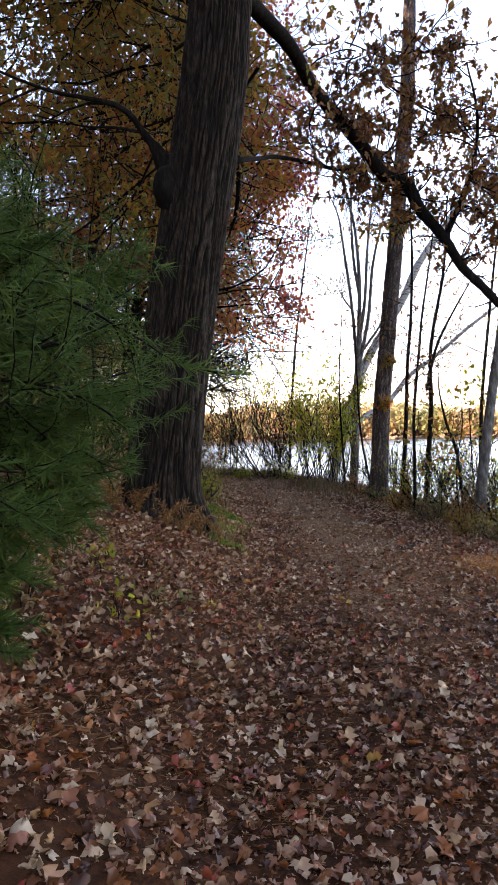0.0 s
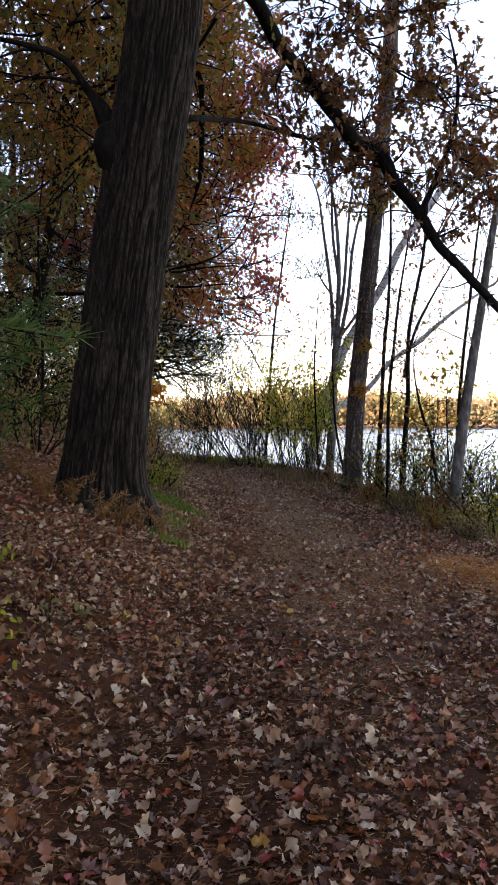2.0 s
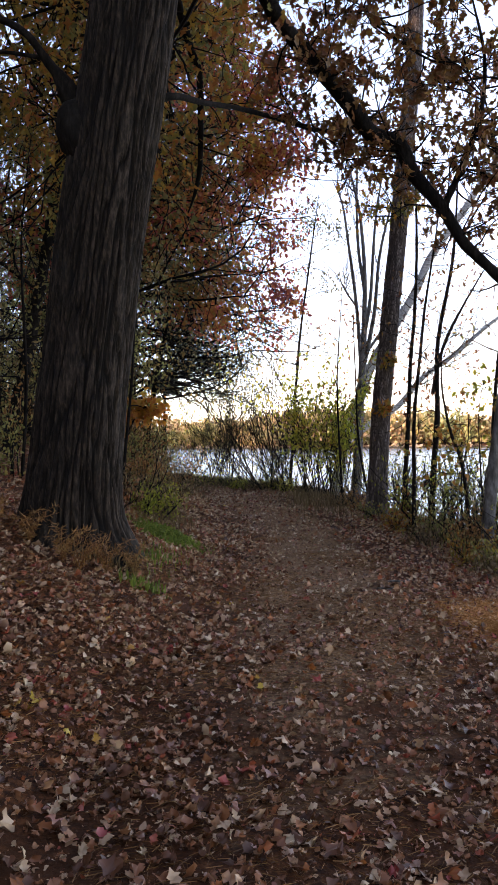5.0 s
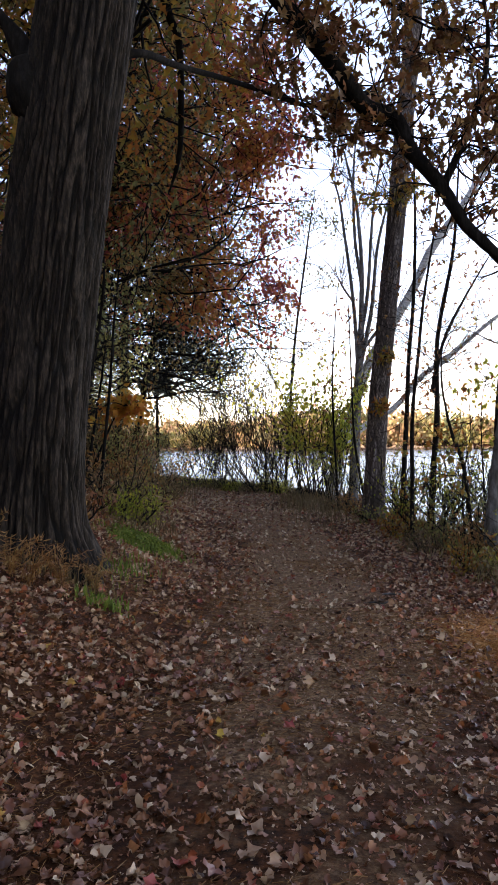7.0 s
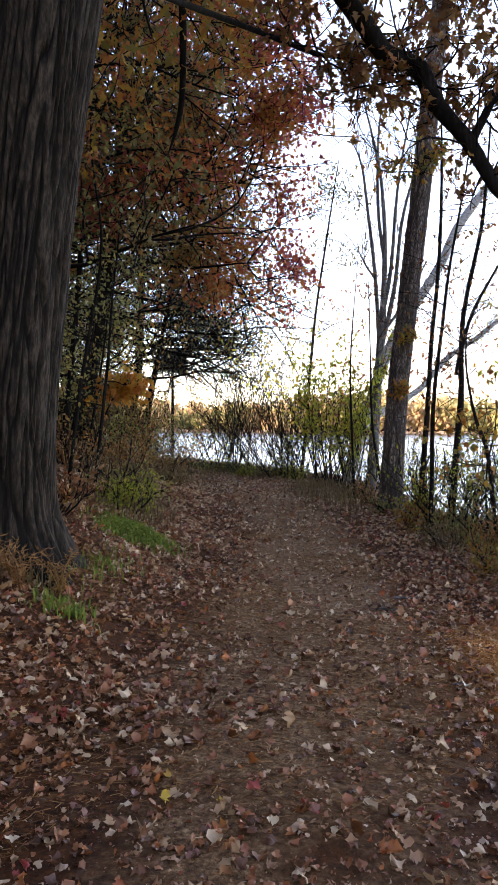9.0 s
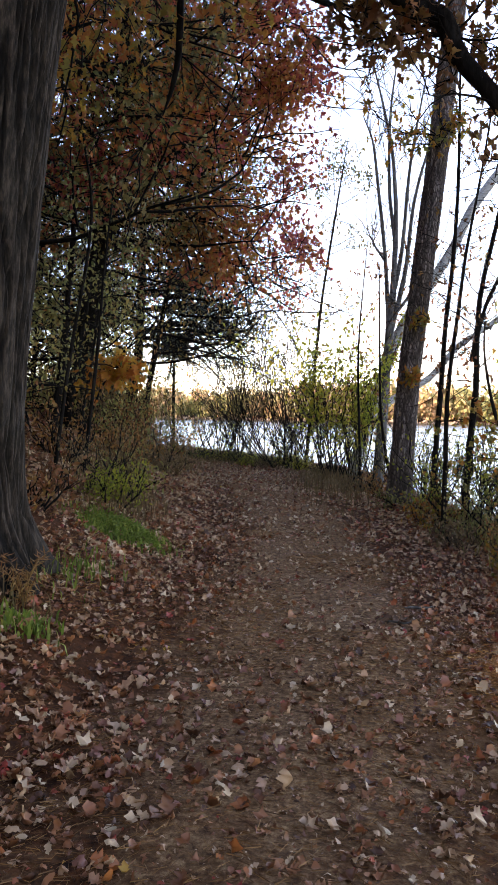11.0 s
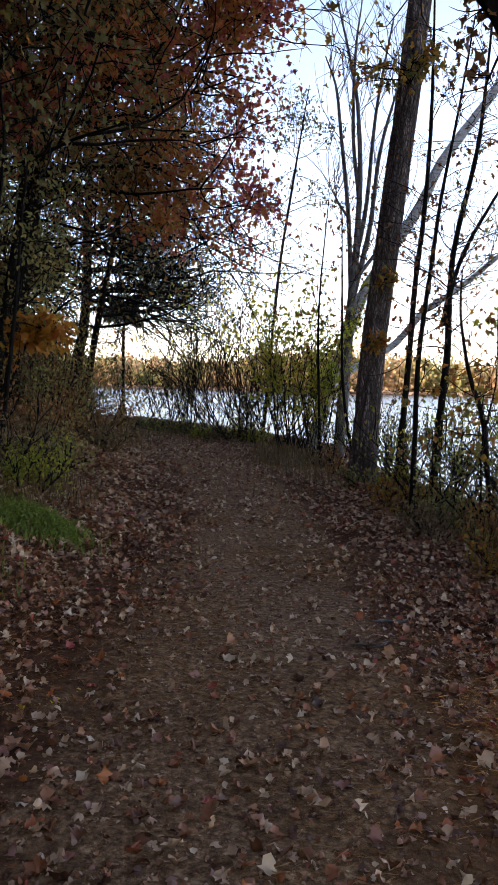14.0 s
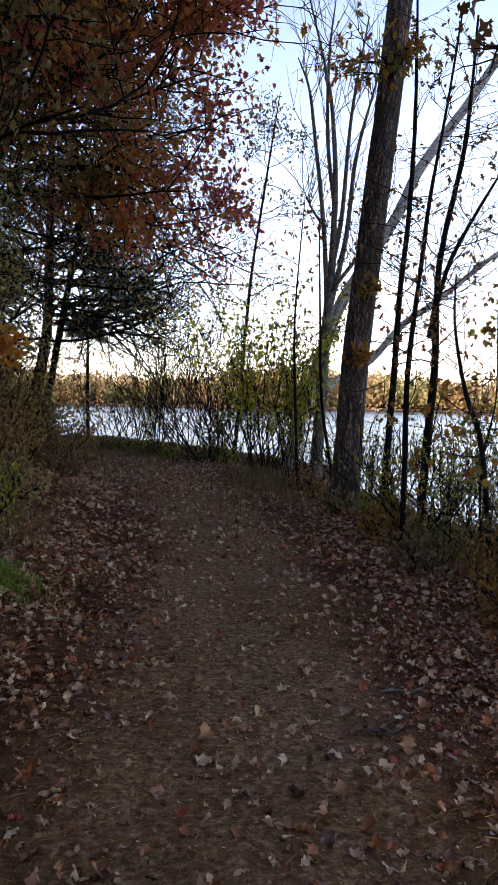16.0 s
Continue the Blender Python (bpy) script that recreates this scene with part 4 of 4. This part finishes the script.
for k in range(16):
    x = -2.9 + 5.2 * k / 15 + rng.normal(0, 0.1)
    shrub("shore_scrub", "low olive scrub on the edge of the shore", on_ground(x, 30.2 - 0.95 * (x + 2.9) + rng.uniform(-0.3, 0.5)), rng.uniform(0.3, 0.55), 1.0, 12, (M_OLIVE_LEAF, M_YELLOW_LEAF, M_DRY_GRASS, M_SHORE_LEAF)[k % 4], 300, 0.06, 561 + k, "scrub on the shore", (0, 0), 0.008)
for k, (x, y, h_) in enumerate(((4.0, 17.3, 1.2), (4.6, 16.2, 1.3), (3.7, 19.6, 1.3), (4.9, 15.2, 1.5), (4.5, 18.2, 1.6), (4.0, 20.6, 1.4), (5.0, 13.9, 1.2), (3.2, 21.6, 1.2), (4.6, 12.6, 0.9), (5.4, 16.6, 1.3), (5.6, 14.6, 1.2), (5.3, 18.4, 1.4), (6.0, 12.8, 1.2))):
    shrub("lakeside_brush", "tangled lakeside brush with yellowing leaves", on_ground(x, y), h_, 1.3, 14, (M_YELLOW_LEAF, M_OLIVE_LEAF, M_SHORE_LEAF, M_SHORE_LEAF)[k % 4], 620, 0.058, 181 + k, "brush by the lake")
for k, (x, y, h_) in enumerate(((-0.85, 14.1, 0.5), (-1.2, 14.6, 0.7), (-1.3, 12.4, 0.5), (-1.0, 15.6, 0.6), (-2.0, 16.0, 1.0), (-1.9, 19.0, 0.9), (-2.3, 21.5, 1.4), (-2.9, 23.6, 0.8), (-3.4, 26.5, 0.9), (-2.6, 13.0, 0.9), (-3.6, 15.0, 1.3), (-4.6, 12.0, 1.6), (-5.2, 17.0, 1.8), (-6.4, 13.0, 2.2), (-7.5, 17.5, 2.6), (-3.2, 9.0, 0.7), (-4.8, 9.0, 1.6))):
    shrub("bank_brush", "brown and olive brush on the wooded bank", on_ground(x, y), h_, 1.0, 11, (M_YELLOW_LEAF, M_DRY_GRASS)[k] if k < 2 else (M_OLIVE_LEAF, M_FERN, M_OAK_LEAF)[k % 3], 1100 if k < 2 else 420, 0.045 if k < 2 else 0.07, 201 + k, "brush on the bank", (0.15, 0))


for k, (x, y, h_) in enumerate(((-1.0, 18.6, 0.55), (-1.35, 19.3, 0.9), (-1.7, 20.0, 1.3), (-1.5, 20.8, 0.9), (-2.2, 20.6, 1.5), (-1.75, 18.4, 0.9), (-2.4, 19.2, 1.3), (-1.5, 17.3, 0.7))):
    shrub("bank_scrub", "low brown and olive scrub where the bank meets the path", on_ground(x, y), h_, 0.9, 16, (M_DRY_GRASS, M_FERN, M_OLIVE_LEAF)[k % 3], 900, 0.06, 231 + k, "scrub on the bank", (0.1, 0), 0.007)

for k, (x, y, h_) in enumerate(((3.75, 17.6, 0.45), (3.5, 16.9, 0.4), (3.9, 16.1, 0.5), (3.65, 15.2, 0.4), (4.1, 14.6, 0.5), (4.0, 13.7, 0.4), (4.35, 13.0, 0.45), (4.0, 12.2, 0.35), (4.5, 15.5, 0.6), (4.8, 14.2, 0.6), (3.3, 18.3, 0.35), (2.7, 21.0, 0.45), (3.0, 19.9, 0.5))):
    shrub("lakeside_scrub", "low rusty and yellowing scrub at the lake-side edge", on_ground(x, y), h_, 0.8, 14, (M_FERN, M_GOLD_LEAF, M_OLIVE_LEAF, M_DRY_GRASS)[k % 4], 420, 0.06, 251 + k, "scrub by the lake", (0.05, 0), 0.006)


# ---- low plants ----
def tuft(name, label, cx, cy, rx, ry, count, height, width, mat, seed, category="grass", group=""):
    """Upright bending blades in a patch."""
    rng = np.random.default_rng(seed)
    x, y = cx + rng.normal(0, rx, count), cy + rng.normal(0, ry, count)
    a, ln = rng.uniform(0, math.tau, count), height * rng.uniform(0.5, 1.2, count)
    b = np.stack([x, y, ground_height(x, y) - 0.01], 1)
    out = np.stack([np.cos(a), np.sin(a), 0 * a], 1)
    side = np.stack([-np.sin(a), np.cos(a), 0 * a], 1) * width / 2
    bend = rng.uniform(0.15, 0.8, count)[:, None]
    L = ln[:, None]
    up = np.array([0, 0, 1.0])
    m_, t_ = b + up * L * 0.6 + out * L * bend * 0.25, b + up * L * (1 - 0.35 * bend) + out * L * bend * 0.8
    v = np.stack([b - side, b + side, m_ + side * 0.8, m_ - side * 0.8, t_], 1)
    f = np.array([(0, 1, 2), (0, 2, 3), (3, 2, 4)])
    F = (f[None] + (np.arange(count) * 5)[:, None, None]).reshape(-1, 3)
    ob = mesh_object(name, v.reshape(-1, 3), F, mat)
    return tagged(ob, label, category, group, "stuff")


tuft("grass_clump", "bright green grass clump beside the path", -0.52, 13.1, 0.22, 0.22, 2200, 0.1, 0.022, M_GRASS, 1)
rng = np.random.default_rng(21)
n = 3600
x, y = -0.5 + rng.normal(0, 0.24, n), 13.15 + rng.normal(0, 0.24, n)
weeds = scattered("weed_patch", [flat_blade(OVAL, 0.3), flat_blade(OVAL, -0.3)], np.stack([x, y, ground_height(x, y) + rng.uniform(0.02, 0.15, n) * np.exp(-((x + 0.5) ** 2 + (y - 13.15) ** 2) / 0.16)], 1), rng.uniform(0.025, 0.055, n), M_GRASS, tilt=0.7, seed=22)
tagged(weeds, "low bright green weeds among the grass beside the path", "weeds", kind="stuff")
tuft("grass_clump", "small green weeds at the foot of the oak", -0.3, 10.75, 0.13, 0.35, 130, 0.16, 0.013, M_GRASS, 2)
tuft("grass_clump", "small green weeds beside the path", -0.22, 9.3, 0.09, 0.12, 130, 0.14, 0.02, M_GRASS, 3)
tuft("grass_clump", "pale yellow grass at the oak's roots", -0.75, 9.62, 0.25, 0.06, 200, 0.2, 0.008, M_DRY_GRASS, 4)
tuft("dry_grass", "dry weeds on the bank beside the path", -0.8, 14.5, 0.25, 0.6, 700, 0.26, 0.01, M_DRY_GRASS, 5)
tuft("dry_grass", "dry weeds on the far bank", -1.9, 22.0, 0.5, 2.6, 1800, 0.32, 0.012, M_DRY_GRASS, 6)
tuft("dry_grass", "dry grass along the lake side of the path", 4.5, 16.0, 0.3, 2.6, 700, 0.2, 0.009, M_DRY_GRASS, 7)
tuft("dry_grass", "dry grass along the lake shore", 2.2, 22.8, 0.4, 2.2, 1800, 0.3, 0.012, M_DRY_GRASS, 8)
tuft("dry_grass", "dry grass where the path bends to the shore", 0.2, 28.0, 1.2, 0.8, 1200, 0.22, 0.012, M_DRY_GRASS, 9)
tuft("dry_grass", "tangled dry grass on the lake bank", 5.3, 15.2, 0.5, 2.4, 1800, 0.3, 0.012, M_DRY_GRASS, 12)
tuft("dry_grass", "low olive weeds at the water edge", -0.6, 30.0, 1.4, 0.6, 2200, 0.3, 0.016, M_SHORE_LEAF, 13)
tuft("green_weeds", "green weeds under the lakeside brush", 4.5, 15.6, 0.35, 2.0, 900, 0.34, 0.016, M_OLIVE_LEAF, 10, "weeds")


def fern(x, y, size, seed):
    """A withered fern: arching fronds with small leaflets."""
    rng = np.random.default_rng(seed)
    ob = thing("fern", on_ground(x, y), "withered rust-brown fern at the foot of the oak", "fern", "ferns by the oak")
    b = np.array(on_ground(x, y))
    stalks, pts, head = [], [], []
    for k in range(9):
        a = rng.uniform(0, math.tau)
        ln = size * rng.uniform(0.7, 1.2)
        o = np.array([math.cos(a), math.sin(a), 0])
        c = np.array([b + o * ln * (0.2 * u + 0.4 * u * u) + np.array([0, 0, ln * (1.25 * u - 0.55 * u * u)]) for u in np.linspace(0, 1, 18)])
        stalks.append((c, (0.004, 0.001)))
        for p in c[2:]:
            for s in (-1.3, 1.3):
                pts.append(p)
                head.append(a + s)
    twig_mesh("stalk_growth", stalks, M_FERN, ob, 3)
    scattered("frond_growth", [flat_blade(OVAL, 0.3)], np.array(pts), size * 0.17, M_FERN, ob, "", 0.7, np.array(head), True, seed, 0.22)


for k, (x, y) in enumerate(((-0.55, 9.35), (-0.95, 9.25), (-1.3, 9.4), (-1.65, 9.3), (-0.35, 9.65), (-2.0, 9.6), (-0.75, 9.1), (-1.5, 9.05), (-2.3, 9.2))):
    fern(x, y, 0.42, 300 + k)

for k, (x, y) in enumerate(((-0.86, 4.85), (-0.62, 5.5), (-1.45, 5.3), (-1.1, 5.9), (-1.3, 4.5), (-0.95, 6.6), (-1.7, 6.2))):
    shrub("seedling", "small seedling with yellow-green leaves among fallen leaves", on_ground(x, y), 0.22, 0.2, 4, (M_YELLOW_LEAF, M_OLIVE_LEAF, M_FERN)[k % 3], 34, 0.055, 320 + k, "seedlings by the path", (0, 0), 0.004, kids=3)
for k, (x, y, h_) in enumerate(((-4.6, 24, 1.5), (-5.5, 27, 1.9), (-6.5, 24, 2.2), (-4.4, 28.5, 1.2), (-6.2, 20.5, 1.9), (-7.4, 34, 2.4), (-9.0, 36, 2.8), (-6.0, 32, 1.6), (-10.5, 33, 3.0))):
    shrub("bank_brush", "brown and olive brush on the wooded bank", on_ground(x, y), h_, 1.2, 10, (M_OLIVE_LEAF, M_OAK_LEAF)[k % 2], 420, 0.08, 340 + k, "brush on the bank", (0.1, 0))

# ---- far shore ----
rng = np.random.default_rng(400)
pts = []
for k in range(1300):
    x = rng.uniform(-150, 220)
    y = 262 - 14 * math.sin(x * 0.021) - 5 * math.sin(x * 0.09) + rng.exponential(16) + 2
    h_ = rng.uniform(5, 11) * (1 + 0.25 * math.sin(x * 0.05))
    z = float(ground_height(x, y))
    n = 64
    q = rng.normal(size=(n, 3))
    q /= np.linalg.norm(q, axis=1)[:, None]
    pts.append(np.array([x, y, z + h_ * 0.52]) + q * np.array([h_ * 0.3, h_ * 0.3, h_ * 0.5]) * rng.uniform(0.5, 1.0, (n, 1)))
pts = np.vstack(pts)
far_woods = scattered("far_woods", [flat_blade(OVAL_LIGHT, 0.5)], pts, rng.uniform(0.6, 1.5, len(pts)), M_FAR, tilt=1.2, width=1.8)
tagged(far_woods, "autumn woods in gold, orange and green on the far shore", "woods", kind="stuff")
x = rng.uniform(-190, 300, 9000)
y = 262 - 14 * np.sin(x * 0.021) - 5 * np.sin(x * 0.09) - 4 + rng.uniform(-4, 3, 9000)
reeds = scattered("reeds", [flat_blade([(0, 0.1), (0.5, 0.12), (1, 0.02)])], np.stack([x, y, np.full(9000, WATER_Z - 0.1)], 1), 2.2, M_REED, tilt=0.25, heading=rng.normal(0, 3, 9000), flat=True, width=4)
tagged(reeds, "tan reeds along the far shore", "reeds", kind="stuff")

# ---- unseen woods, added behind and uphill to close the place and block sun ----
proto = None
rng = np.random.default_rng(500)
spots = [(-11, -9), (7, -13), (-1, -17), (-15, 2), (-16, 9), (-13, 15), (-17, 20), (-14.5, 23), (-11.5, 18), (-18, -2), (-22, 13), (-24, 24), (-21, 5)]
for k, (x, y) in enumerate(spots):
    if proto is None:
        proto = leafy_tree("forest_tree", "tall woodland tree with dull brown and olive leaves, added out of view", [(0, 0, 0), (0.1, 0, 5), (0, 0.2, 10), (0.2, 0, 16)], (0.2, 0.16, 0.11, 0.03), M_DARK_BARK, M_OLIVE_LEAF, 501, 36, 4.2, 3000, 0.42, 0.12, 2, (0, 0, 0.2), [flat_blade(OVAL_LIGHT, 0.3)], 0.3, 8, 3, "woods behind the bank")
        proto.location = on_ground(x, y, -0.1)
    else:
        copy_thing(proto, Matrix.Translation(on_ground(x, y, -0.1)) @ Matrix.Rotation(rng.uniform(0, math.tau), 4, "Z"))

# ---- things lying on the path ----
stick = thing("fallen_stick", on_ground(2.5, 11.62), "short dark broken stick lying on the path", "stick")
gz = float(ground_height(2.5, 11.62))
limb_mesh("stem", [(2.38, 11.6, gz + 0.02), (2.46, 11.63, gz + 0.022), (2.55, 11.6, gz + 0.02), (2.64, 11.64, gz + 0.035)], (0.006, 0.012, 0.01, 0.004), M_GREY_BARK, stick, n=14)
limb_mesh("side_twig", [(2.5, 11.61, gz + 0.02), (2.54, 11.57, gz + 0.04), (2.57, 11.53, gz + 0.06)], (0.006, 0.004, 0.002), M_GREY_BARK, stick, n=8)
rng = np.random.default_rng(600)
n = 60
pile = np.stack([0.8 + rng.normal(0, 0.07, n), 4.12 + rng.normal(0, 0.07, n), np.zeros(n)], 1)
pile[:, 2] = ground_height(pile[:, 0], pile[:, 1]) + rng.uniform(0.01, 0.1, n)
sprig = scattered("dead_leaf_sprig", oak_shapes, pile, rng.uniform(0.04, 0.08, n), M_DEAD_LEAF, tilt=0.9)
tagged(sprig, "dark clump of crumpled dead leaves on the path", "leaf clump")

cx, cy = 2.24, 10.98
twigs = thing("fallen_twig", on_ground(cx, cy), "broken dark twig with curled leaves on the path", "twig")
gz = float(ground_height(cx, cy))
limb_mesh("stem", [(cx - 0.12, cy + 0.04, gz + 0.015), (cx - 0.03, cy, gz + 0.025), (cx + 0.07, cy - 0.02, gz + 0.02), (cx + 0.15, cy + 0.03, gz + 0.04)], (0.005, 0.01, 0.008, 0.003), M_GREY_BARK, twigs, n=14)
limb_mesh("side_twig", [(cx + 0.02, cy - 0.01, gz + 0.02), (cx + 0.07, cy + 0.05, gz + 0.04), (cx + 0.12, cy + 0.08, gz + 0.05)], (0.005, 0.004, 0.002), M_GREY_BARK, twigs, n=8)
leafage = np.array([(cx + rng.normal(0.03, 0.08), cy + rng.normal(0, 0.04), gz + rng.uniform(0.02, 0.07)) for _ in range(16)])
scattered("leafage", oak_shapes, leafage, 0.085, M_DEAD_LEAF, twigs, "", 0.7)

# ---- fallen leaves and needles ----
def litter_spots(rng, count, x0, x1, y0, y1):
    x, y = rng.uniform(x0, x1, count), rng.uniform(y0, y1, count)
    s = offset(x, y)
    bare = np.interp(y, [2, 5, 8, 11, 16, 30], [0.8, 0.68, 0.36, 0.1, 0.14, 0.4])
    edge = np.interp(np.abs(s - 0.2), [0.5, 1.5], [0, 1])
    thin = (bare + (1 - bare) * edge) * np.interp(s, [3.6, 5.6], [1, 0.3]) * np.interp(s, [-9, -4], [0.35, 1])
    patch = np.array([noise.noise(Vector((a * 0.9, b * 0.9, 0.3))) for a, b in zip(x, y)])
    ok = rng.uniform(size=count) < thin * (0.75 + 0.7 * patch)
    x, y = x[ok], y[ok]
    return np.stack([x, y, ground_height(x, y) + 0.012], 1)


rng = np.random.default_rng(700)
CURLS = ((0.5, 0.5), (-0.5, -0.4), (0.9, 0.2), (0.2, 0.8), (-0.2, -0.7))
def crumpled(shape, seed, amount=0.085):
    v, f = shape
    return v + np.random.default_rng(seed).normal(0, amount, v.shape) * np.array([0.4, 0.5, 1.0]), f


full_shapes = [blade(LITTER_OAK, fo, cu) for fo, cu in CURLS] + [blade(MAPLE_SMALL, fo, cu) for fo, cu in CURLS[:1]]
full_shapes = [crumpled(q, 20 + k + 10 * r) for k, q in enumerate(full_shapes) for r in range(2)]
FAR_OAK = [(0, 0.03), (0.35, 0.36), (0.52, 0.2), (0.7, 0.34), (1, 0.03)]
FAR_MAPLE = [(0, 0.03), (0.3, 0.38), (0.6, 0.36), (1, 0.02)]
light_shapes = [flat_blade(FAR_MAPLE, 0.6), flat_blade(FAR_OAK, -0.6), flat_blade(FAR_OAK, 0.7), flat_blade(FAR_MAPLE, -0.5)]
for shapes, count, box, sd, mid in ((full_shapes, 36000, (-3.2, 4.6, 1.2, 8.0), 701, 0.05), (full_shapes, 30000, (-3.5, 5.0, 8.0, 14.0), 704, 0.052), (light_shapes, 70000, (-6.0, 5.2, 14.0, 31.0), 706, 0.062), (light_shapes, 16000, (-9, -3.3, 1.5, 14.0), 705, 0.064), (light_shapes, 16000, (-7, 4.6, -5.0, 1.4), 707, 0.06)):
    pts = litter_spots(rng, count, *box)
    lit = scattered("leaf_litter", shapes, pts, np.clip(rng.lognormal(math.log(mid), 0.3, len(pts)), 0.026, 0.088), M_LITTER, tilt=0.42, flat=True, seed=sd, width=1.15)
    tagged(lit, "dry fallen oak and maple leaves strewn on the ground", "leaves", kind="stuff")
# paler leaves, fallen last, lying on top
x, y = rng.uniform(-3.2, 4.6, 26000), 1.6 + 27 * rng.uniform(size=26000) ** 1.15
side = np.abs(offset(x, y) - 0.2)
keep = rng.uniform(size=26000) < np.interp(side, [0.3, 1.1, 1.6, 4.5], [0.13, 0.22, 0.44, 0.22]) * np.interp(y, [2, 7, 12, 15], [0.9, 0.8, 1.0, 1.9])
x, y = x[keep], y[keep]
pale = scattered("pale_leaf_litter", full_shapes, np.stack([x, y, ground_height(x, y) + 0.022], 1), np.clip(rng.lognormal(math.log(0.058), 0.25, len(x)), 0.03, 0.09), M_TAN_LEAF, tilt=0.5, flat=True, seed=709, width=1.1)
tagged(pale, "pale tan curled leaves lying on top of the litter", "leaves", kind="stuff")
# crumbs of leaf, bark and grit trodden into the path
n = 60000
x, y = rng.uniform(-1.6, 4.2, n), 2.5 + 20 * rng.uniform(size=n) ** 1.3
s = np.abs(offset(x, y) - 0.2)
keep = rng.uniform(size=n) < np.interp(s, [0.9, 2.2], [1, 0.25])
x, y = x[keep], y[keep]
crumbs = scattered("leaf_crumbs", [flat_blade([(0, 0.2), (0.5, 0.42), (1, 0.1)], 0.4), flat_blade([(0, 0.1), (0.6, 0.25), (1, 0.2)], -0.5)], np.stack([x, y, ground_height(x, y) + 0.006], 1), np.clip(rng.lognormal(math.log(0.014), 0.45, len(x)), 0.006, 0.04), M_LITTER, tilt=0.45, flat=True, seed=708, width=1.0)
tagged(crumbs, "crumbs of leaf, bark and grit on the trodden path", "debris", kind="stuff")
n = 95000
x, y = rng.uniform(-2.4, 3.8, n), rng.uniform(1.4, 15.5, n)
keep = np.array([noise.noise(Vector((a * 0.8, b * 0.8, 7.3))) for a, b in zip(x, y)]) > -0.12
x, y = x[keep], y[keep]
fallen = scattered("fallen_needles", [flat_blade([(0, 0.5), (1, 0.4)], 0.15)], np.stack([x, y, ground_height(x, y) + 0.006], 1), rng.uniform(0.03, 0.065, len(x)), M_DEAD_NEEDLE, tilt=0.15, flat=True, seed=702, width=0.02)
tagged(fallen, "rust-brown fallen pine needles on the path", "needles", kind="stuff")

# the sun patch again: bright orange needles stand in for sunlit ground
n = 20000
x, y = 3.14 + rng.normal(0, 0.22, n), 9.4 + rng.normal(0, 0.5, n)
heap = scattered("needle_heap", [flat_blade([(0, 0.5), (1, 0.4)], 0.15)], np.stack([x, y, ground_height(x, y) + rng.uniform(0.01, 0.035, n)], 1), rng.uniform(0.035, 0.07, n), M_SUN_PATCH_NEEDLE, tilt=0.2, flat=True, seed=703, width=0.035)
tagged(heap, "sunlit patch beside the path, painted as bright orange pine needles", "needles", kind="stuff")

# single leaves lying nearest to the walked line
meshes = []
for v, f in full_shapes:
    ob = mesh_object("leaf", v, f, M_LITTER)
    meshes.append(ob.data)
    bpy.data.objects.remove(ob)
rng = np.random.default_rng(800)
singles = litter_spots(rng, 900, -1.3, 3.2, 2.2, 10.5)[:290]
for k, p in enumerate(singles):
    ob = new("leaf", meshes[k % len(meshes)])
    ob.parent = ground
    sc = rng.uniform(0.045, 0.075)
    ob.matrix_basis = Matrix.Translation((p[0], p[1], p[2] + 0.014)) @ Euler((rng.normal(0, 0.25), rng.normal(0, 0.25), rng.uniform(0, 6.28))).to_matrix().to_4x4() @ Matrix.Scale(sc, 4)
